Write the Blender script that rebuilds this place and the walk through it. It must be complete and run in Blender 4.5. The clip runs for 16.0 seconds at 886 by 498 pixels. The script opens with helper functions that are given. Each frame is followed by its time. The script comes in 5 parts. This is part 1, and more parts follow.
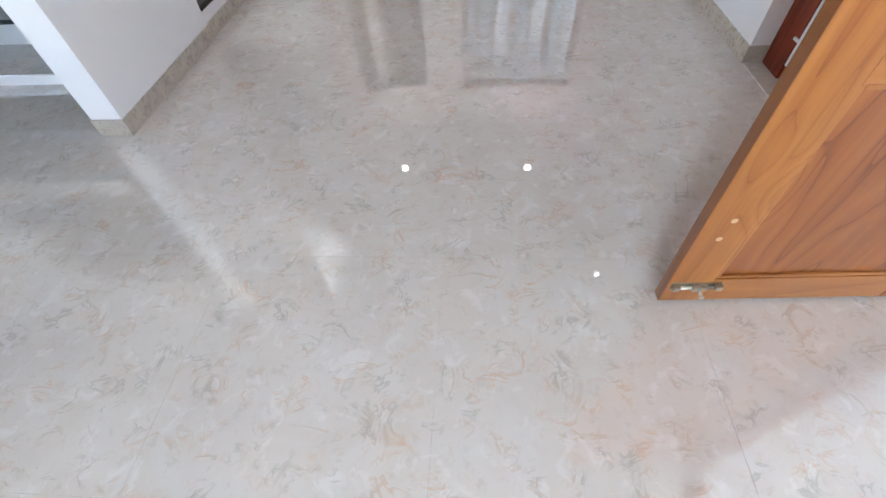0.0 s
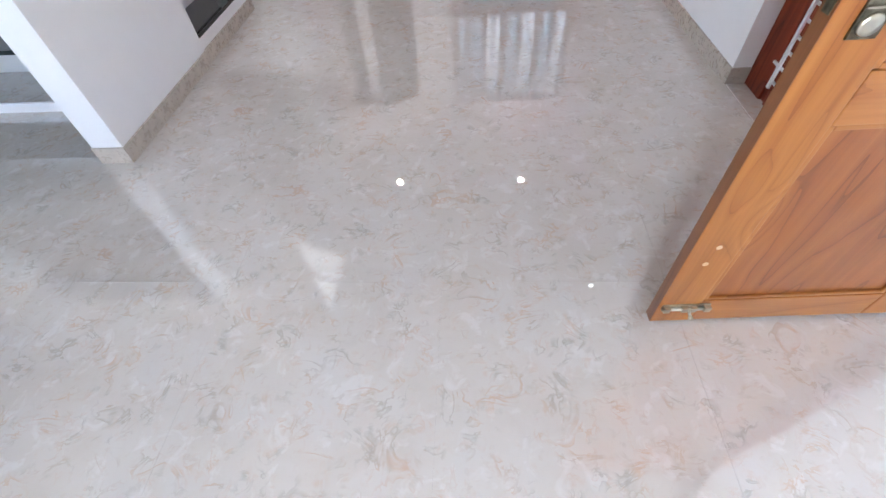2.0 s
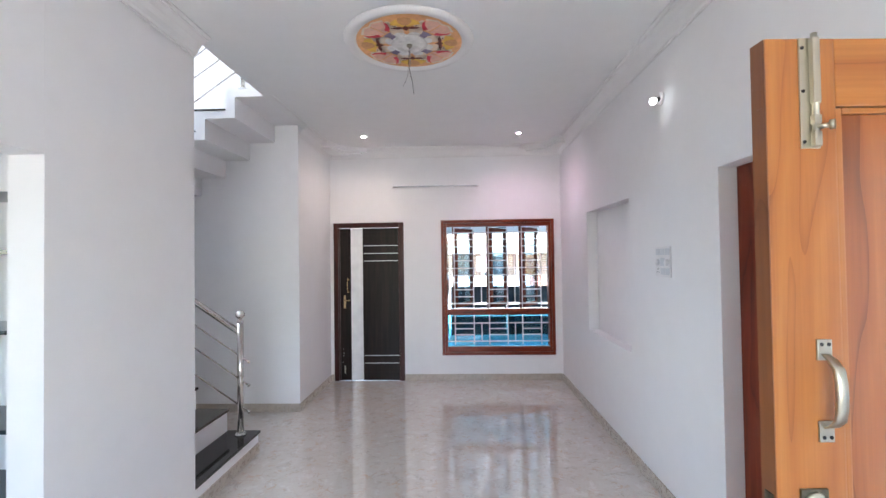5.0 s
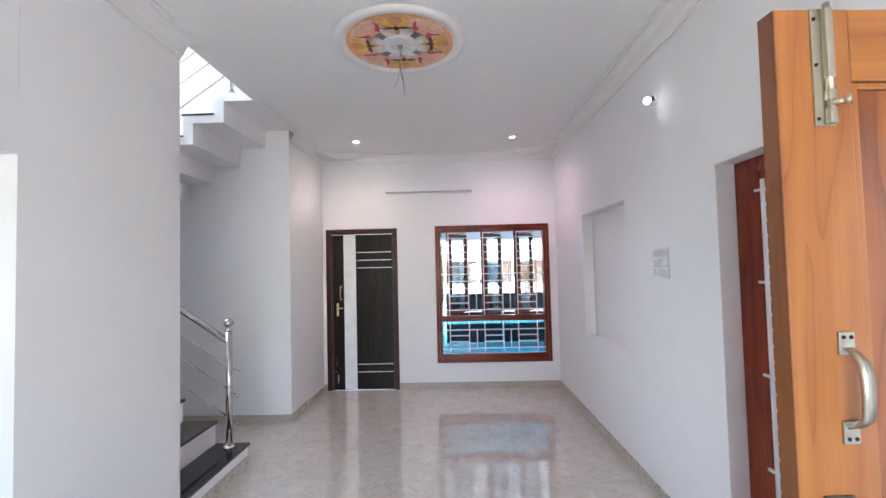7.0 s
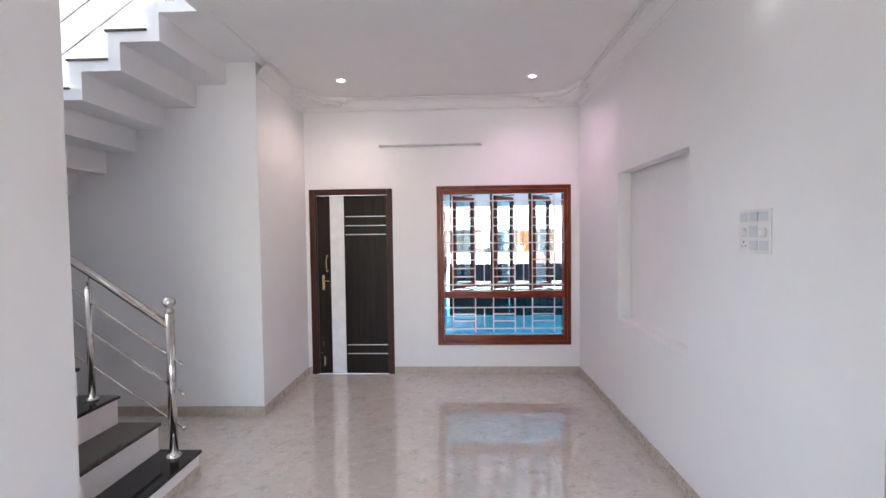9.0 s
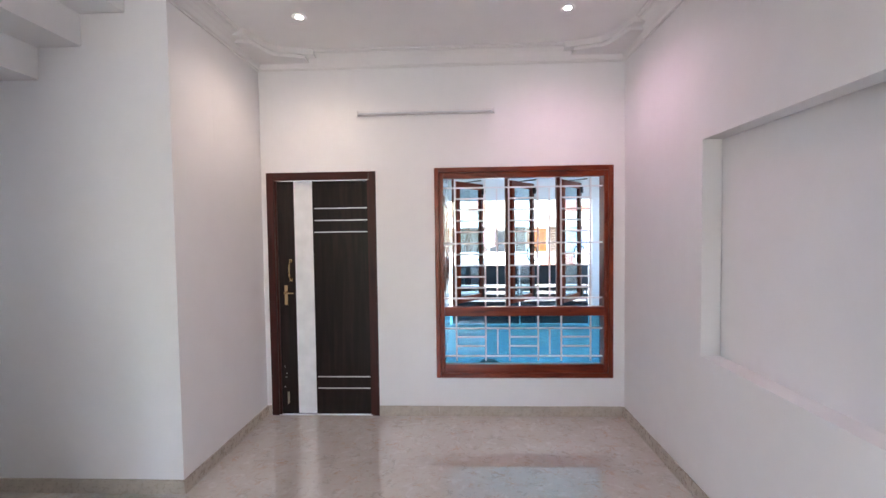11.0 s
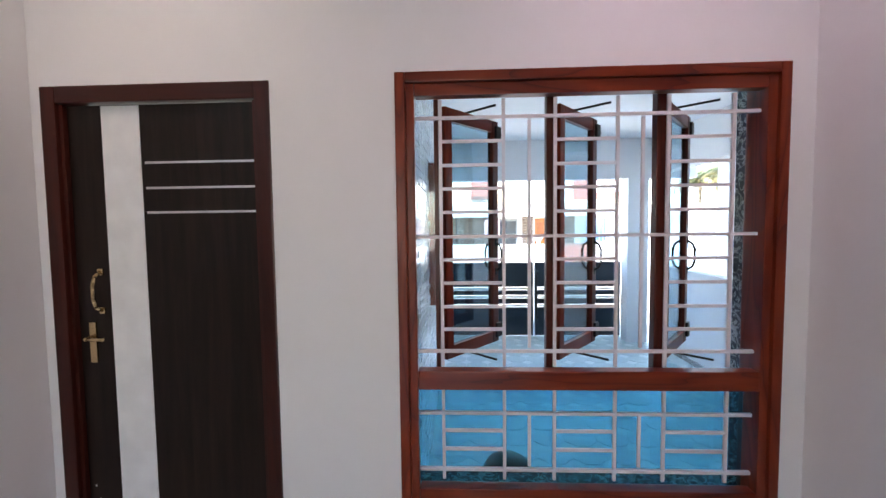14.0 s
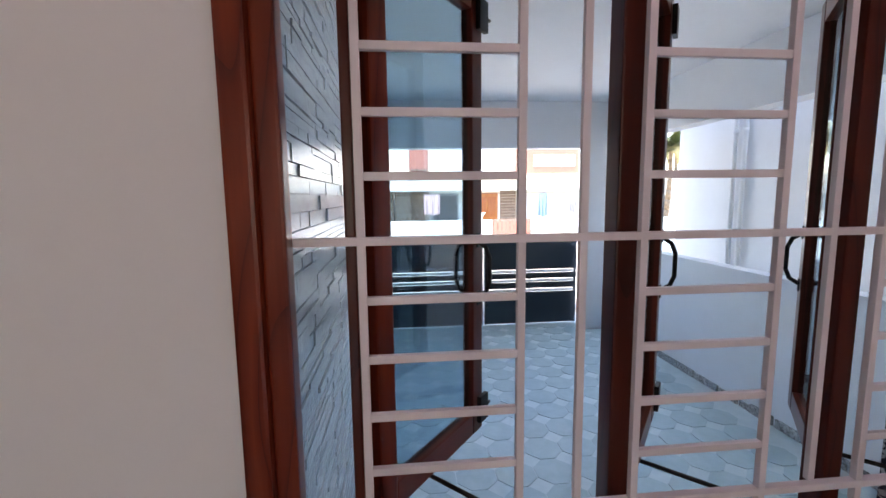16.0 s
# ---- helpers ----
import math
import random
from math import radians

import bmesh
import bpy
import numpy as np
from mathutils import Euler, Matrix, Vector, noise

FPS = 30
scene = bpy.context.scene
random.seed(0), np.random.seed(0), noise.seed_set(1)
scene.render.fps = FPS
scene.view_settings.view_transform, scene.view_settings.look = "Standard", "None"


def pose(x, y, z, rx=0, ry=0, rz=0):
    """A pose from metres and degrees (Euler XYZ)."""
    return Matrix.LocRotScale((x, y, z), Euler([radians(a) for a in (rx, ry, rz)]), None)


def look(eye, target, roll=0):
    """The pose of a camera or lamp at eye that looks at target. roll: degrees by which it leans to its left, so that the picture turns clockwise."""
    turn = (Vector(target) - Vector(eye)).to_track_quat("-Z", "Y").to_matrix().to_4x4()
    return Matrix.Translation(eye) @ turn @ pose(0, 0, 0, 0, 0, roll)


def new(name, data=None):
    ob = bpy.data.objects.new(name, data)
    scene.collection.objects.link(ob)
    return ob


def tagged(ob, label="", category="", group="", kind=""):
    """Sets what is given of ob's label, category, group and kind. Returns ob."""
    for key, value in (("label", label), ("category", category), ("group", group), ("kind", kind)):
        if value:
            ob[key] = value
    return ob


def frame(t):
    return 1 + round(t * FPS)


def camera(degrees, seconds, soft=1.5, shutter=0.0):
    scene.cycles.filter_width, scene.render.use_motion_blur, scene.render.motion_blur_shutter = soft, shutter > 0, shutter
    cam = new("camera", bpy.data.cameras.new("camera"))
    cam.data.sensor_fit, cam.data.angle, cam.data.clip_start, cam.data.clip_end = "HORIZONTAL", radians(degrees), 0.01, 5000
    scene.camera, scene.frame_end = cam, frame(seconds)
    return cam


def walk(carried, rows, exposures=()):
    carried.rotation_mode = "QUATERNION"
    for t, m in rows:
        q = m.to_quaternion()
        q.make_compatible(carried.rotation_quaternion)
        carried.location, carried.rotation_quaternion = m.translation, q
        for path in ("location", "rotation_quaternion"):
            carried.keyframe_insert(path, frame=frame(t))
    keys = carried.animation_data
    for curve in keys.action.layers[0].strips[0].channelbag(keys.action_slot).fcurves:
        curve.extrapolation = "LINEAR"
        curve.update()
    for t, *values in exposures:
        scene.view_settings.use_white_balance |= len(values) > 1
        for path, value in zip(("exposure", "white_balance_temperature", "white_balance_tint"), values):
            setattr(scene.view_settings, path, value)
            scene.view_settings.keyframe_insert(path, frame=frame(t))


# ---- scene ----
cam = camera(91.7, 16.0)
PATH = [
    (0, (-1.384, -5.749, 1.22), (-1.54, -4.493, -0.329), -4.9),
    (0.5, (-1.38, -5.746, 1.196), (-1.535, -4.659, -0.475), -6.4),
    (1, (-1.384, -5.742, 1.199), (-1.531, -4.702, -0.503), -6.6),
    (1.5, (-1.389, -5.735, 1.24), (-1.528, -4.61, -0.408), -5.9),
    (2, (-1.391, -5.735, 1.29), (-1.523, -4.445, -0.233), -4.9),
    (2.5, (-1.382, -5.726, 1.35), (-1.515, -4.253, 0.004), -4.2),
    (3, (-1.374, -5.712, 1.425), (-1.502, -4.058, 0.308), -3.6),
    (3.5, (-1.367, -5.706, 1.496), (-1.474, -3.892, 0.661), -2.9),
    (4, (-1.364, -5.714, 1.552), (-1.454, -3.792, 1.007), -2.1),
    (4.5, (-1.374, -5.747, 1.608), (-1.45, -3.763, 1.363), -1.2),
    (5, (-1.374, -5.78, 1.651), (-1.444, -3.782, 1.689), -0.8),
    (5.2, (-1.37, -5.791, 1.66), (-1.44, -3.797, 1.797), -0.7),
    (7.3, (-1.366, -5.666, 1.603), (-1.410, -3.667, 1.648), -1.4),
    (7.5, (-1.368, -5.61, 1.595), (-1.417, -3.611, 1.615), -1.0),
    (8, (-1.368, -5.389, 1.61), (-1.429, -3.39, 1.581), -1.0),
    (8.5, (-1.372, -5.153, 1.606), (-1.433, -3.155, 1.55), -1.0),
    (9, (-1.372, -4.882, 1.605), (-1.439, -2.884, 1.536), -0.7),
    (9.2, (-1.378, -4.765, 1.599), (-1.451, -2.768, 1.522), -0.6),
    (11.5, (-1.379, -3.362, 1.597), (-1.472, -1.366, 1.52), -0.9),
    (12, (-1.345, -3.033, 1.597), (-1.458, -1.039, 1.497), -1.0),
    (12.5, (-1.349, -2.722, 1.556), (-1.454, -0.727, 1.458), -0.8),
    (13, (-1.381, -2.387, 1.576), (-1.463, -0.392, 1.465), -0.8),
    (13.5, (-1.336, -2.056, 1.558), (-1.437, -0.062, 1.445), -0.8),
    (14, (-1.338, -1.718, 1.552), (-1.431, 0.276, 1.434), -0.7),
    (14.5, (-1.341, -1.426, 1.566), (-1.429, 0.568, 1.435), -0.7),
    (15, (-1.319, -1.134, 1.558), (-1.39, 0.858, 1.402), -0.9),
    (15.5, (-1.318, -0.874, 1.565), (-1.306, 1.115, 1.353), -0.8),
    (16, (-1.364, -0.624, 1.564), (-1.171, 1.352, 1.325), -0.7),
]

LIGHT = dict(sun=2.4, sky=0.15, entrance=0.12, film=0.8, south=2.3, dining=0.35, stair=6.0, spot=1.75, bulb=0.001)
EXPOSURES = [(0, 3.93, 6700, 5), (2, 4.05, 6600, 8), (3.5, 4.05, 6500, 8), (5, 3.97, 6400, 6), (8, 4.03, 6500, 7), (9, 4.05, 6650, 9), (12.5, 3.83, 6800, 8), (14, 3.5, 6750, 8), (15, 3.2, 6850, 10), (16, 2.95, 7300, 15)]
walk(cam, [(t, look(eye, target, roll)) for t, eye, target, roll in PATH], EXPOSURES)

# ---- world and sun ----
SUN_ELEV, SUN_ROT = radians(76), radians(150)
world = bpy.data.worlds.new("world")
scene.world = world
world.use_nodes = True
_wn, _wl = world.node_tree.nodes, world.node_tree.links
_sky = _wn.new("ShaderNodeTexSky")
_sky.sky_type, _sky.sun_disc = "NISHITA", False
_sky.sun_elevation, _sky.sun_rotation = SUN_ELEV, SUN_ROT
_wl.new(_sky.outputs[0], _wn["Background"].inputs[0])
_wn["Background"].inputs[1].default_value = LIGHT["sky"]

sun_from = Vector((math.sin(SUN_ROT) * math.cos(SUN_ELEV), math.cos(SUN_ROT) * math.cos(SUN_ELEV), math.sin(SUN_ELEV)))
sun_data = bpy.data.lights.new("sun", "SUN")
sun_data.energy, sun_data.angle, sun_data.color = LIGHT["sun"], radians(0.5), (1.0, 0.96, 0.9)
sun = new("sun", sun_data)
sun.matrix_world = look(sun_from * 20, (0, 0, 0))


def area_lamp(name, eye, target, w, h, power, colour):
    d = bpy.data.lights.new(name, "AREA")
    d.shape, d.size, d.size_y, d.energy, d.color = "RECTANGLE", w, h, power, colour
    o = new(name, d)
    o.matrix_world = look(eye, target)
    return o


area_lamp("entrance_daylight", (0.9, -5.6, 1.3), (-2, -5.4, 0.7), 1.6, 2.0, LIGHT["entrance"], (1.0, 0.98, 0.96))
area_lamp("film_window_daylight", (0.235, -4.036, 1.05), (-2, -4.036, 1.05), 1.1, 2.0, LIGHT["film"], (1.0, 0.98, 0.96))
# Added fill lamp behind the viewpoint; no window is known on this side.
area_lamp("south_fill_light", (-1.6, -8.05, 1.6), (-1.6, 0, 1.3), 1.9, 1.4, LIGHT["south"], (1.0, 0.98, 0.97))
# Added cool fill lamp for the dining room, whose windows are unseen.
area_lamp("dining_fill_light", (-6.55, -5.8, 1.6), (-3, -5.6, 1.0), 1.4, 1.3, LIGHT["dining"], (0.86, 0.96, 1.0))
# Added lamp for the stairwell's light from above; no window is known there.
area_lamp("stairwell_fill_light", (-6.35, -2.0, 4.6), (-2, -2.0, 3.6), 1.8, 1.4, LIGHT["stair"], (0.9, 0.96, 1.0))


# ---- materials ----
def node_mat(name):
    m = bpy.data.materials.new(name)
    m.use_nodes = True
    nt = m.node_tree
    return m, nt, nt.nodes["Principled BSDF"]


def ramp(nt, fac, stops):
    r = nt.nodes.new("ShaderNodeValToRGB")
    while len(r.color_ramp.elements) < len(stops):
        r.color_ramp.elements.new(0.5)
    for e, (p, c) in zip(r.color_ramp.elements, stops):
        e.position, e.color = p, (*c, 1)
    nt.links.new(fac, r.inputs[0])
    return r.outputs[0]


def noise_tex(nt, vec, scale, detail=3.0, rough=0.5, distortion=0.0):
    n = nt.nodes.new("ShaderNodeTexNoise")
    n.inputs["Scale"].default_value, n.inputs["Detail"].default_value = scale, detail
    n.inputs["Roughness"].default_value, n.inputs["Distortion"].default_value = rough, distortion
    if vec is not None:
        nt.links.new(vec, n.inputs["Vector"])
    return n.outputs["Fac"]


def mapped(nt, source, scale=(1, 1, 1), rot=(0, 0, 0)):
    mp = nt.nodes.new("ShaderNodeMapping")
    mp.inputs["Scale"].default_value = scale
    mp.inputs["Rotation"].default_value = rot
    nt.links.new(source, mp.inputs["Vector"])
    return mp.outputs[0]


def mix_rgb(nt, fac, a, b, mode="MIX"):
    m = nt.nodes.new("ShaderNodeMix")
    m.data_type, m.blend_type = "RGBA", mode
    for sock, v in ((m.inputs["Factor"], fac), (m.inputs[6], a), (m.inputs[7], b)):
        if isinstance(v, (int, float)):
            sock.default_value = v
        elif isinstance(v, tuple):
            sock.default_value = (*v, 1)
        else:
            nt.links.new(v, sock)
    return m.outputs[2]


def bump(nt, bsdf, height, strength=0.2, distance=0.002):
    b = nt.nodes.new("ShaderNodeBump")
    b.inputs["Strength"].default_value, b.inputs["Distance"].default_value = strength, distance
    nt.links.new(height, b.inputs["Height"])
    nt.links.new(b.outputs[0], bsdf.inputs["Normal"])


def coords(nt, world_space=False):
    if world_space:
        return nt.nodes.new("ShaderNodeNewGeometry").outputs["Position"]
    return nt.nodes.new("ShaderNodeTexCoord").outputs["Object"]


def plain(name, colour, rough=0.5, metal=0.0, vary=0.06, scale=9.0, bumpy=0.0, coat=0.0):
    m, nt, b = node_mat(name)
    c = coords(nt)
    f = noise_tex(nt, c, scale, 4)
    lo, hi = tuple(v * (1 - vary) for v in colour), tuple(min(1, v * (1 + vary)) for v in colour)
    nt.links.new(ramp(nt, f, [(0.3, lo), (0.7, hi)]), b.inputs["Base Color"])
    f2 = noise_tex(nt, c, scale * 3, 3)
    r = nt.nodes.new("ShaderNodeMapRange")
    r.inputs["To Min"].default_value, r.inputs["To Max"].default_value = rough * 0.85, min(1, rough * 1.15)
    nt.links.new(f2, r.inputs["Value"])
    nt.links.new(r.outputs[0], b.inputs["Roughness"])
    b.inputs["Metallic"].default_value = metal
    b.inputs["Coat Weight"].default_value = coat
    if bumpy:
        bump(nt, b, noise_tex(nt, c, 120, 4), bumpy, 0.001)
    return m


def wall_paint(name, colour, rough=0.55):
    m, nt, b = node_mat(name)
    c = coords(nt, True)
    big, mid = noise_tex(nt, c, 0.9, 3), noise_tex(nt, c, 7, 5, 0.6)
    base = ramp(nt, big, [(0.3, tuple(v * 0.975 for v in colour)), (0.7, colour)])
    col = mix_rgb(nt, 0.5, base, ramp(nt, mid, [(0.35, tuple(v * 0.965 for v in colour)), (0.65, colour)]))
    nt.links.new(col, b.inputs["Base Color"])
    b.inputs["Roughness"].default_value = rough
    b.inputs["Specular IOR Level"].default_value = 0.35
    bump(nt, b, noise_tex(nt, c, 45, 6, 0.65), 0.12, 0.002)
    return m


def value_of(nt, colour):
    s = nt.nodes.new("ShaderNodeSeparateColor")
    nt.links.new(colour, s.inputs[0])
    return s.outputs[0]


def math_node(nt, op, a, b=0.0):
    n = nt.nodes.new("ShaderNodeMath")
    n.operation = op
    for s, v in zip(n.inputs, (a, b)):
        if isinstance(v, (int, float)):
            s.default_value = v
        else:
            nt.links.new(v, s)
    return n.outputs[0]


def marble(name, rough=0.07, tint=(1, 1, 1)):
    m, nt, b = node_mat(name)
    c = coords(nt, True)
    t = lambda col: tuple(a * k for a, k in zip(col, tint))
    cloud = noise_tex(nt, c, 4.5, 4, 0.55, 0.8)
    base = ramp(nt, cloud, [(0.32, t((0.57, 0.525, 0.475))), (0.5, t((0.595, 0.555, 0.51))), (0.68, t((0.61, 0.58, 0.545)))])
    white = ramp(nt, noise_tex(nt, c, 12.0, 3, 0.6, 0.7), [(0.56, (0, 0, 0)), (0.66, (0.5,) * 3)])
    col = mix_rgb(nt, value_of(nt, white), base, t((0.70, 0.68, 0.665)))
    for scale, seed_rot, w, lo, strength, hues in ((6.0, 0.3, 0.018, 0.50, 0.70, ((0.40, 0.36, 0.31), (0.56, 0.38, 0.27))), (9.0, 1.2, 0.026, 0.52, 0.65, ((0.38, 0.36, 0.32), (0.58, 0.42, 0.31))), (15.0, 2.1, 0.04, 0.54, 0.45, ((0.58, 0.42, 0.32), (0.44, 0.40, 0.35)))):
        warp = mapped(nt, c, (1.0, 1.25, 1.1), (0.2, 0.1, seed_rot))
        line = ramp(nt, noise_tex(nt, warp, scale, 3.0, 0.55, 1.6), [(0.5 - w * 3.4, (0, 0, 0)), (0.5, (1, 1, 1)), (0.5 + w, (0, 0, 0))])
        mask = ramp(nt, noise_tex(nt, mapped(nt, c, (1, 1, 1), (0, 0, seed_rot + 1)), scale * 1.3, 2), [(lo, (0, 0, 0)), (lo + 0.12, (strength,) * 3)])
        hue = ramp(nt, noise_tex(nt, c, 5.0, 2), [(0.44, t(hues[0])), (0.56, t(hues[1]))])
        col = mix_rgb(nt, value_of(nt, mix_rgb(nt, 1.0, line, mask, "MULTIPLY")), col, hue)
    blotch = ramp(nt, noise_tex(nt, mapped(nt, c, (1.3, 1, 1), (0, 0, 0.8)), 19.0, 4, 0.62, 0.9), [(0.57, (0, 0, 0)), (0.68, (0.28,) * 3)])
    col = mix_rgb(nt, value_of(nt, blotch), col, t((0.58, 0.47, 0.38)))
    nt.links.new(col, b.inputs["Base Color"])
    r = nt.nodes.new("ShaderNodeMapRange")
    r.inputs["To Min"].default_value, r.inputs["To Max"].default_value = rough * 0.6, rough * 1.4
    nt.links.new(noise_tex(nt, c, 2.5, 4), r.inputs["Value"])
    nt.links.new(r.outputs[0], b.inputs["Roughness"])
    b.inputs["IOR"].default_value = 2.4
    return m


def wood(name, dark, mid, light, axis=2, rough=0.3, density=1.0, figure=0.35, rings=9.0, coat=0.2, knots=0.0, spec=0.5):
    """Grain runs along the given local axis; growth rings are contours of a stretched field."""
    m, nt, b = node_mat(name)
    c = coords(nt)
    s = [5.5 * density] * 3
    s[axis] = 0.75 * density
    field = noise_tex(nt, mapped(nt, c, tuple(s), (0.03, 0.02, 0.02)), 1.0, 2.5, 0.45, 0.35)
    if knots:
        v = nt.nodes.new("ShaderNodeTexVoronoi")
        v.inputs["Scale"].default_value = 1.0
        s1 = [5.0] * 3
        s1[axis] = 1.9
        nt.links.new(mapped(nt, c, tuple(s1)), v.inputs["Vector"])
        near = nt.nodes.new("ShaderNodeMapRange")
        near.interpolation_type = "SMOOTHSTEP"
        for key, value in (("From Min", 0.0), ("From Max", 0.34), ("To Min", knots), ("To Max", 0.0)):
            near.inputs[key].default_value = value
        nt.links.new(v.outputs["Distance"], near.inputs["Value"])
        field = math_node(nt, "ADD", field, near.outputs[0])
    ring = math_node(nt, "FRACT", math_node(nt, "MULTIPLY", field, rings))
    fig = ramp(nt, ring, [(0.0, tuple(v * 0.8 for v in dark)), (0.10, mid), (0.65, light), (1.0, mid)])
    s0 = [13 * density] * 3
    s0[axis] = 0.9 * density
    grain = noise_tex(nt, mapped(nt, c, tuple(s0)), 1.0, 6, 0.6, 0.6)
    base = ramp(nt, grain, [(0.28, dark), (0.5, mid), (0.72, light)])
    s2 = [150.0] * 3
    s2[axis] = 3.0
    fine = noise_tex(nt, mapped(nt, c, tuple(s2)), 1.0, 3, 0.6)
    col = mix_rgb(nt, figure, base, fig)
    col = mix_rgb(nt, 0.16, col, ramp(nt, fine, [(0.35, (0.4, 0.34, 0.3)), (0.6, (1, 1, 1))]), "MULTIPLY")
    if knots:
        spot = ramp(nt, v.outputs["Distance"], [(0.03, (0.7, 0.7, 0.7)), (0.12, (0, 0, 0))])
        col = mix_rgb(nt, value_of(nt, spot), col, tuple(v * 0.55 for v in dark))
    nt.links.new(col, b.inputs["Base Color"])
    b.inputs["Roughness"].default_value = rough
    b.inputs["Specular IOR Level"].default_value = spec
    b.inputs["Coat Weight"].default_value, b.inputs["Coat Roughness"].default_value = coat, 0.2
    bump(nt, b, fine, 0.08, 0.001)
    return m


def granite(name, base, fleck, rough=0.06):
    m, nt, b = node_mat(name)
    c = coords(nt, True)
    v = nt.nodes.new("ShaderNodeTexVoronoi")
    v.inputs["Scale"].default_value = 160
    nt.links.new(c, v.inputs["Vector"])
    spots = ramp(nt, v.outputs["Distance"], [(0.0, fleck), (0.35, base)])
    patches = ramp(nt, noise_tex(nt, mapped(nt, c, (1, 2.2, 1), (0, 0, 0.4)), 7, 5, 0.6, 1.2), [(0.4, base), (0.62, tuple(x * 2.2 + 0.006 for x in base))])
    nt.links.new(mix_rgb(nt, 0.5, spots, patches), b.inputs["Base Color"])
    b.inputs["Roughness"].default_value = rough
    return m


def glass_mat(name, tint=(0.8, 0.9, 0.9), rough=0.0, see=0.86):
    m, nt, b = node_mat(name)
    out = nt.nodes["Material Output"]
    tr, gl, mx = nt.nodes.new("ShaderNodeBsdfTransparent"), nt.nodes.new("ShaderNodeBsdfGlossy"), nt.nodes.new("ShaderNodeMixShader")
    tr.inputs[0].default_value = (*tint, 1)
    gl.inputs["Roughness"].default_value = max(rough, 0.02)
    fr = nt.nodes.new("ShaderNodeLayerWeight")
    fr.inputs["Blend"].default_value = 0.15
    rg = nt.nodes.new("ShaderNodeMapRange")
    rg.inputs["To Min"].default_value, rg.inputs["To Max"].default_value = 0.035, 0.6
    nt.links.new(fr.outputs["Facing"], rg.inputs["Value"])
    nt.links.new(rg.outputs[0], mx.inputs[0])
    nt.links.new(tr.outputs[0], mx.inputs[1])
    nt.links.new(gl.outputs[0], mx.inputs[2])
    nt.links.new(mx.outputs[0], out.inputs[0])
    return m


def film_mat(name, colour, see=0.75):
    """Printed translucent film that glows with the daylight behind it."""
    m, nt, b = node_mat(name)
    out = nt.nodes["Material Output"]
    c = coords(nt, True)
    f = noise_tex(nt, c, 22, 3, 0.6, 0.8)
    col = ramp(nt, f, [(0.3, tuple(v * 0.8 for v in colour)), (0.7, tuple(min(1, v * 1.15 + 0.03) for v in colour))])
    tl, mx = nt.nodes.new("ShaderNodeBsdfTranslucent"), nt.nodes.new("ShaderNodeMixShader")
    nt.links.new(col, tl.inputs[0])
    nt.links.new(col, b.inputs["Base Color"])
    b.inputs["Roughness"].default_value = 0.3
    mx.inputs[0].default_value = see
    nt.links.new(b.outputs[0], mx.inputs[1])
    nt.links.new(tl.outputs[0], mx.inputs[2])
    nt.links.new(mx.outputs[0], out.inputs[0])
    return m


def emit_mat(name, colour, strength):
    m, nt, b = node_mat(name)
    b.inputs["Base Color"].default_value = (*colour, 1)
    b.inputs["Emission Color"].default_value = (*colour, 1)
    b.inputs["Emission Strength"].default_value = strength
    return m


def cladding_mat(name):
    m, nt, b = node_mat(name)
    c = coords(nt, True)
    info = nt.nodes.new("ShaderNodeObjectInfo")
    f = noise_tex(nt, mapped(nt, c, (1, 2.0, 9.0)), 5, 6, 0.7, 1.0)
    base = ramp(nt, f, [(0.3, (0.56, 0.60, 0.64)), (0.5, (0.74, 0.78, 0.82)), (0.72, (0.86, 0.89, 0.92))])
    rnd = ramp(nt, info.outputs["Random"], [(0.0, (0.86, 0.87, 0.89)), (1.0, (1.0, 1.0, 1.0))])
    nt.links.new(mix_rgb(nt, 1.0, base, rnd, "MULTIPLY"), b.inputs["Base Color"])
    b.inputs["Roughness"].default_value = 0.17
    b.inputs["IOR"].default_value = 1.7
    bump(nt, b, f, 0.25, 0.002)
    return m


def porch_tile_mat(name, a, c2):
    m, nt, b = node_mat(name)
    c = coords(nt, True)
    f = noise_tex(nt, c, 9, 5, 0.6, 0.5)
    info = nt.nodes.new("ShaderNodeObjectInfo")
    base = ramp(nt, f, [(0.35, a), (0.65, c2)])
    rnd = ramp(nt, info.outputs["Random"], [(0.0, (0.94, 0.94, 0.94)), (1.0, (1, 1, 1))])
    nt.links.new(mix_rgb(nt, 1.0, base, rnd, "MULTIPLY"), b.inputs["Base Color"])
    b.inputs["Roughness"].default_value = 0.38
    bump(nt, b, noise_tex(nt, c, 40, 4), 0.15, 0.001)
    return m


def print_tile_mat(name):
    """Black ceramic with grey figured bands."""
    m, nt, b = node_mat(name)
    c = coords(nt, True)
    f = noise_tex(nt, mapped(nt, c, (1, 1, 1)), 17, 2, 0.5, 2.6)
    fig = ramp(nt, f, [(0.50, (0.03, 0.03, 0.04)), (0.53, (0.42, 0.40, 0.38)), (0.60, (0.45, 0.44, 0.42)), (0.63, (0.04, 0.04, 0.05))])
    nt.links.new(fig, b.inputs["Base Color"])
    b.inputs["Roughness"].default_value = 0.2
    return m


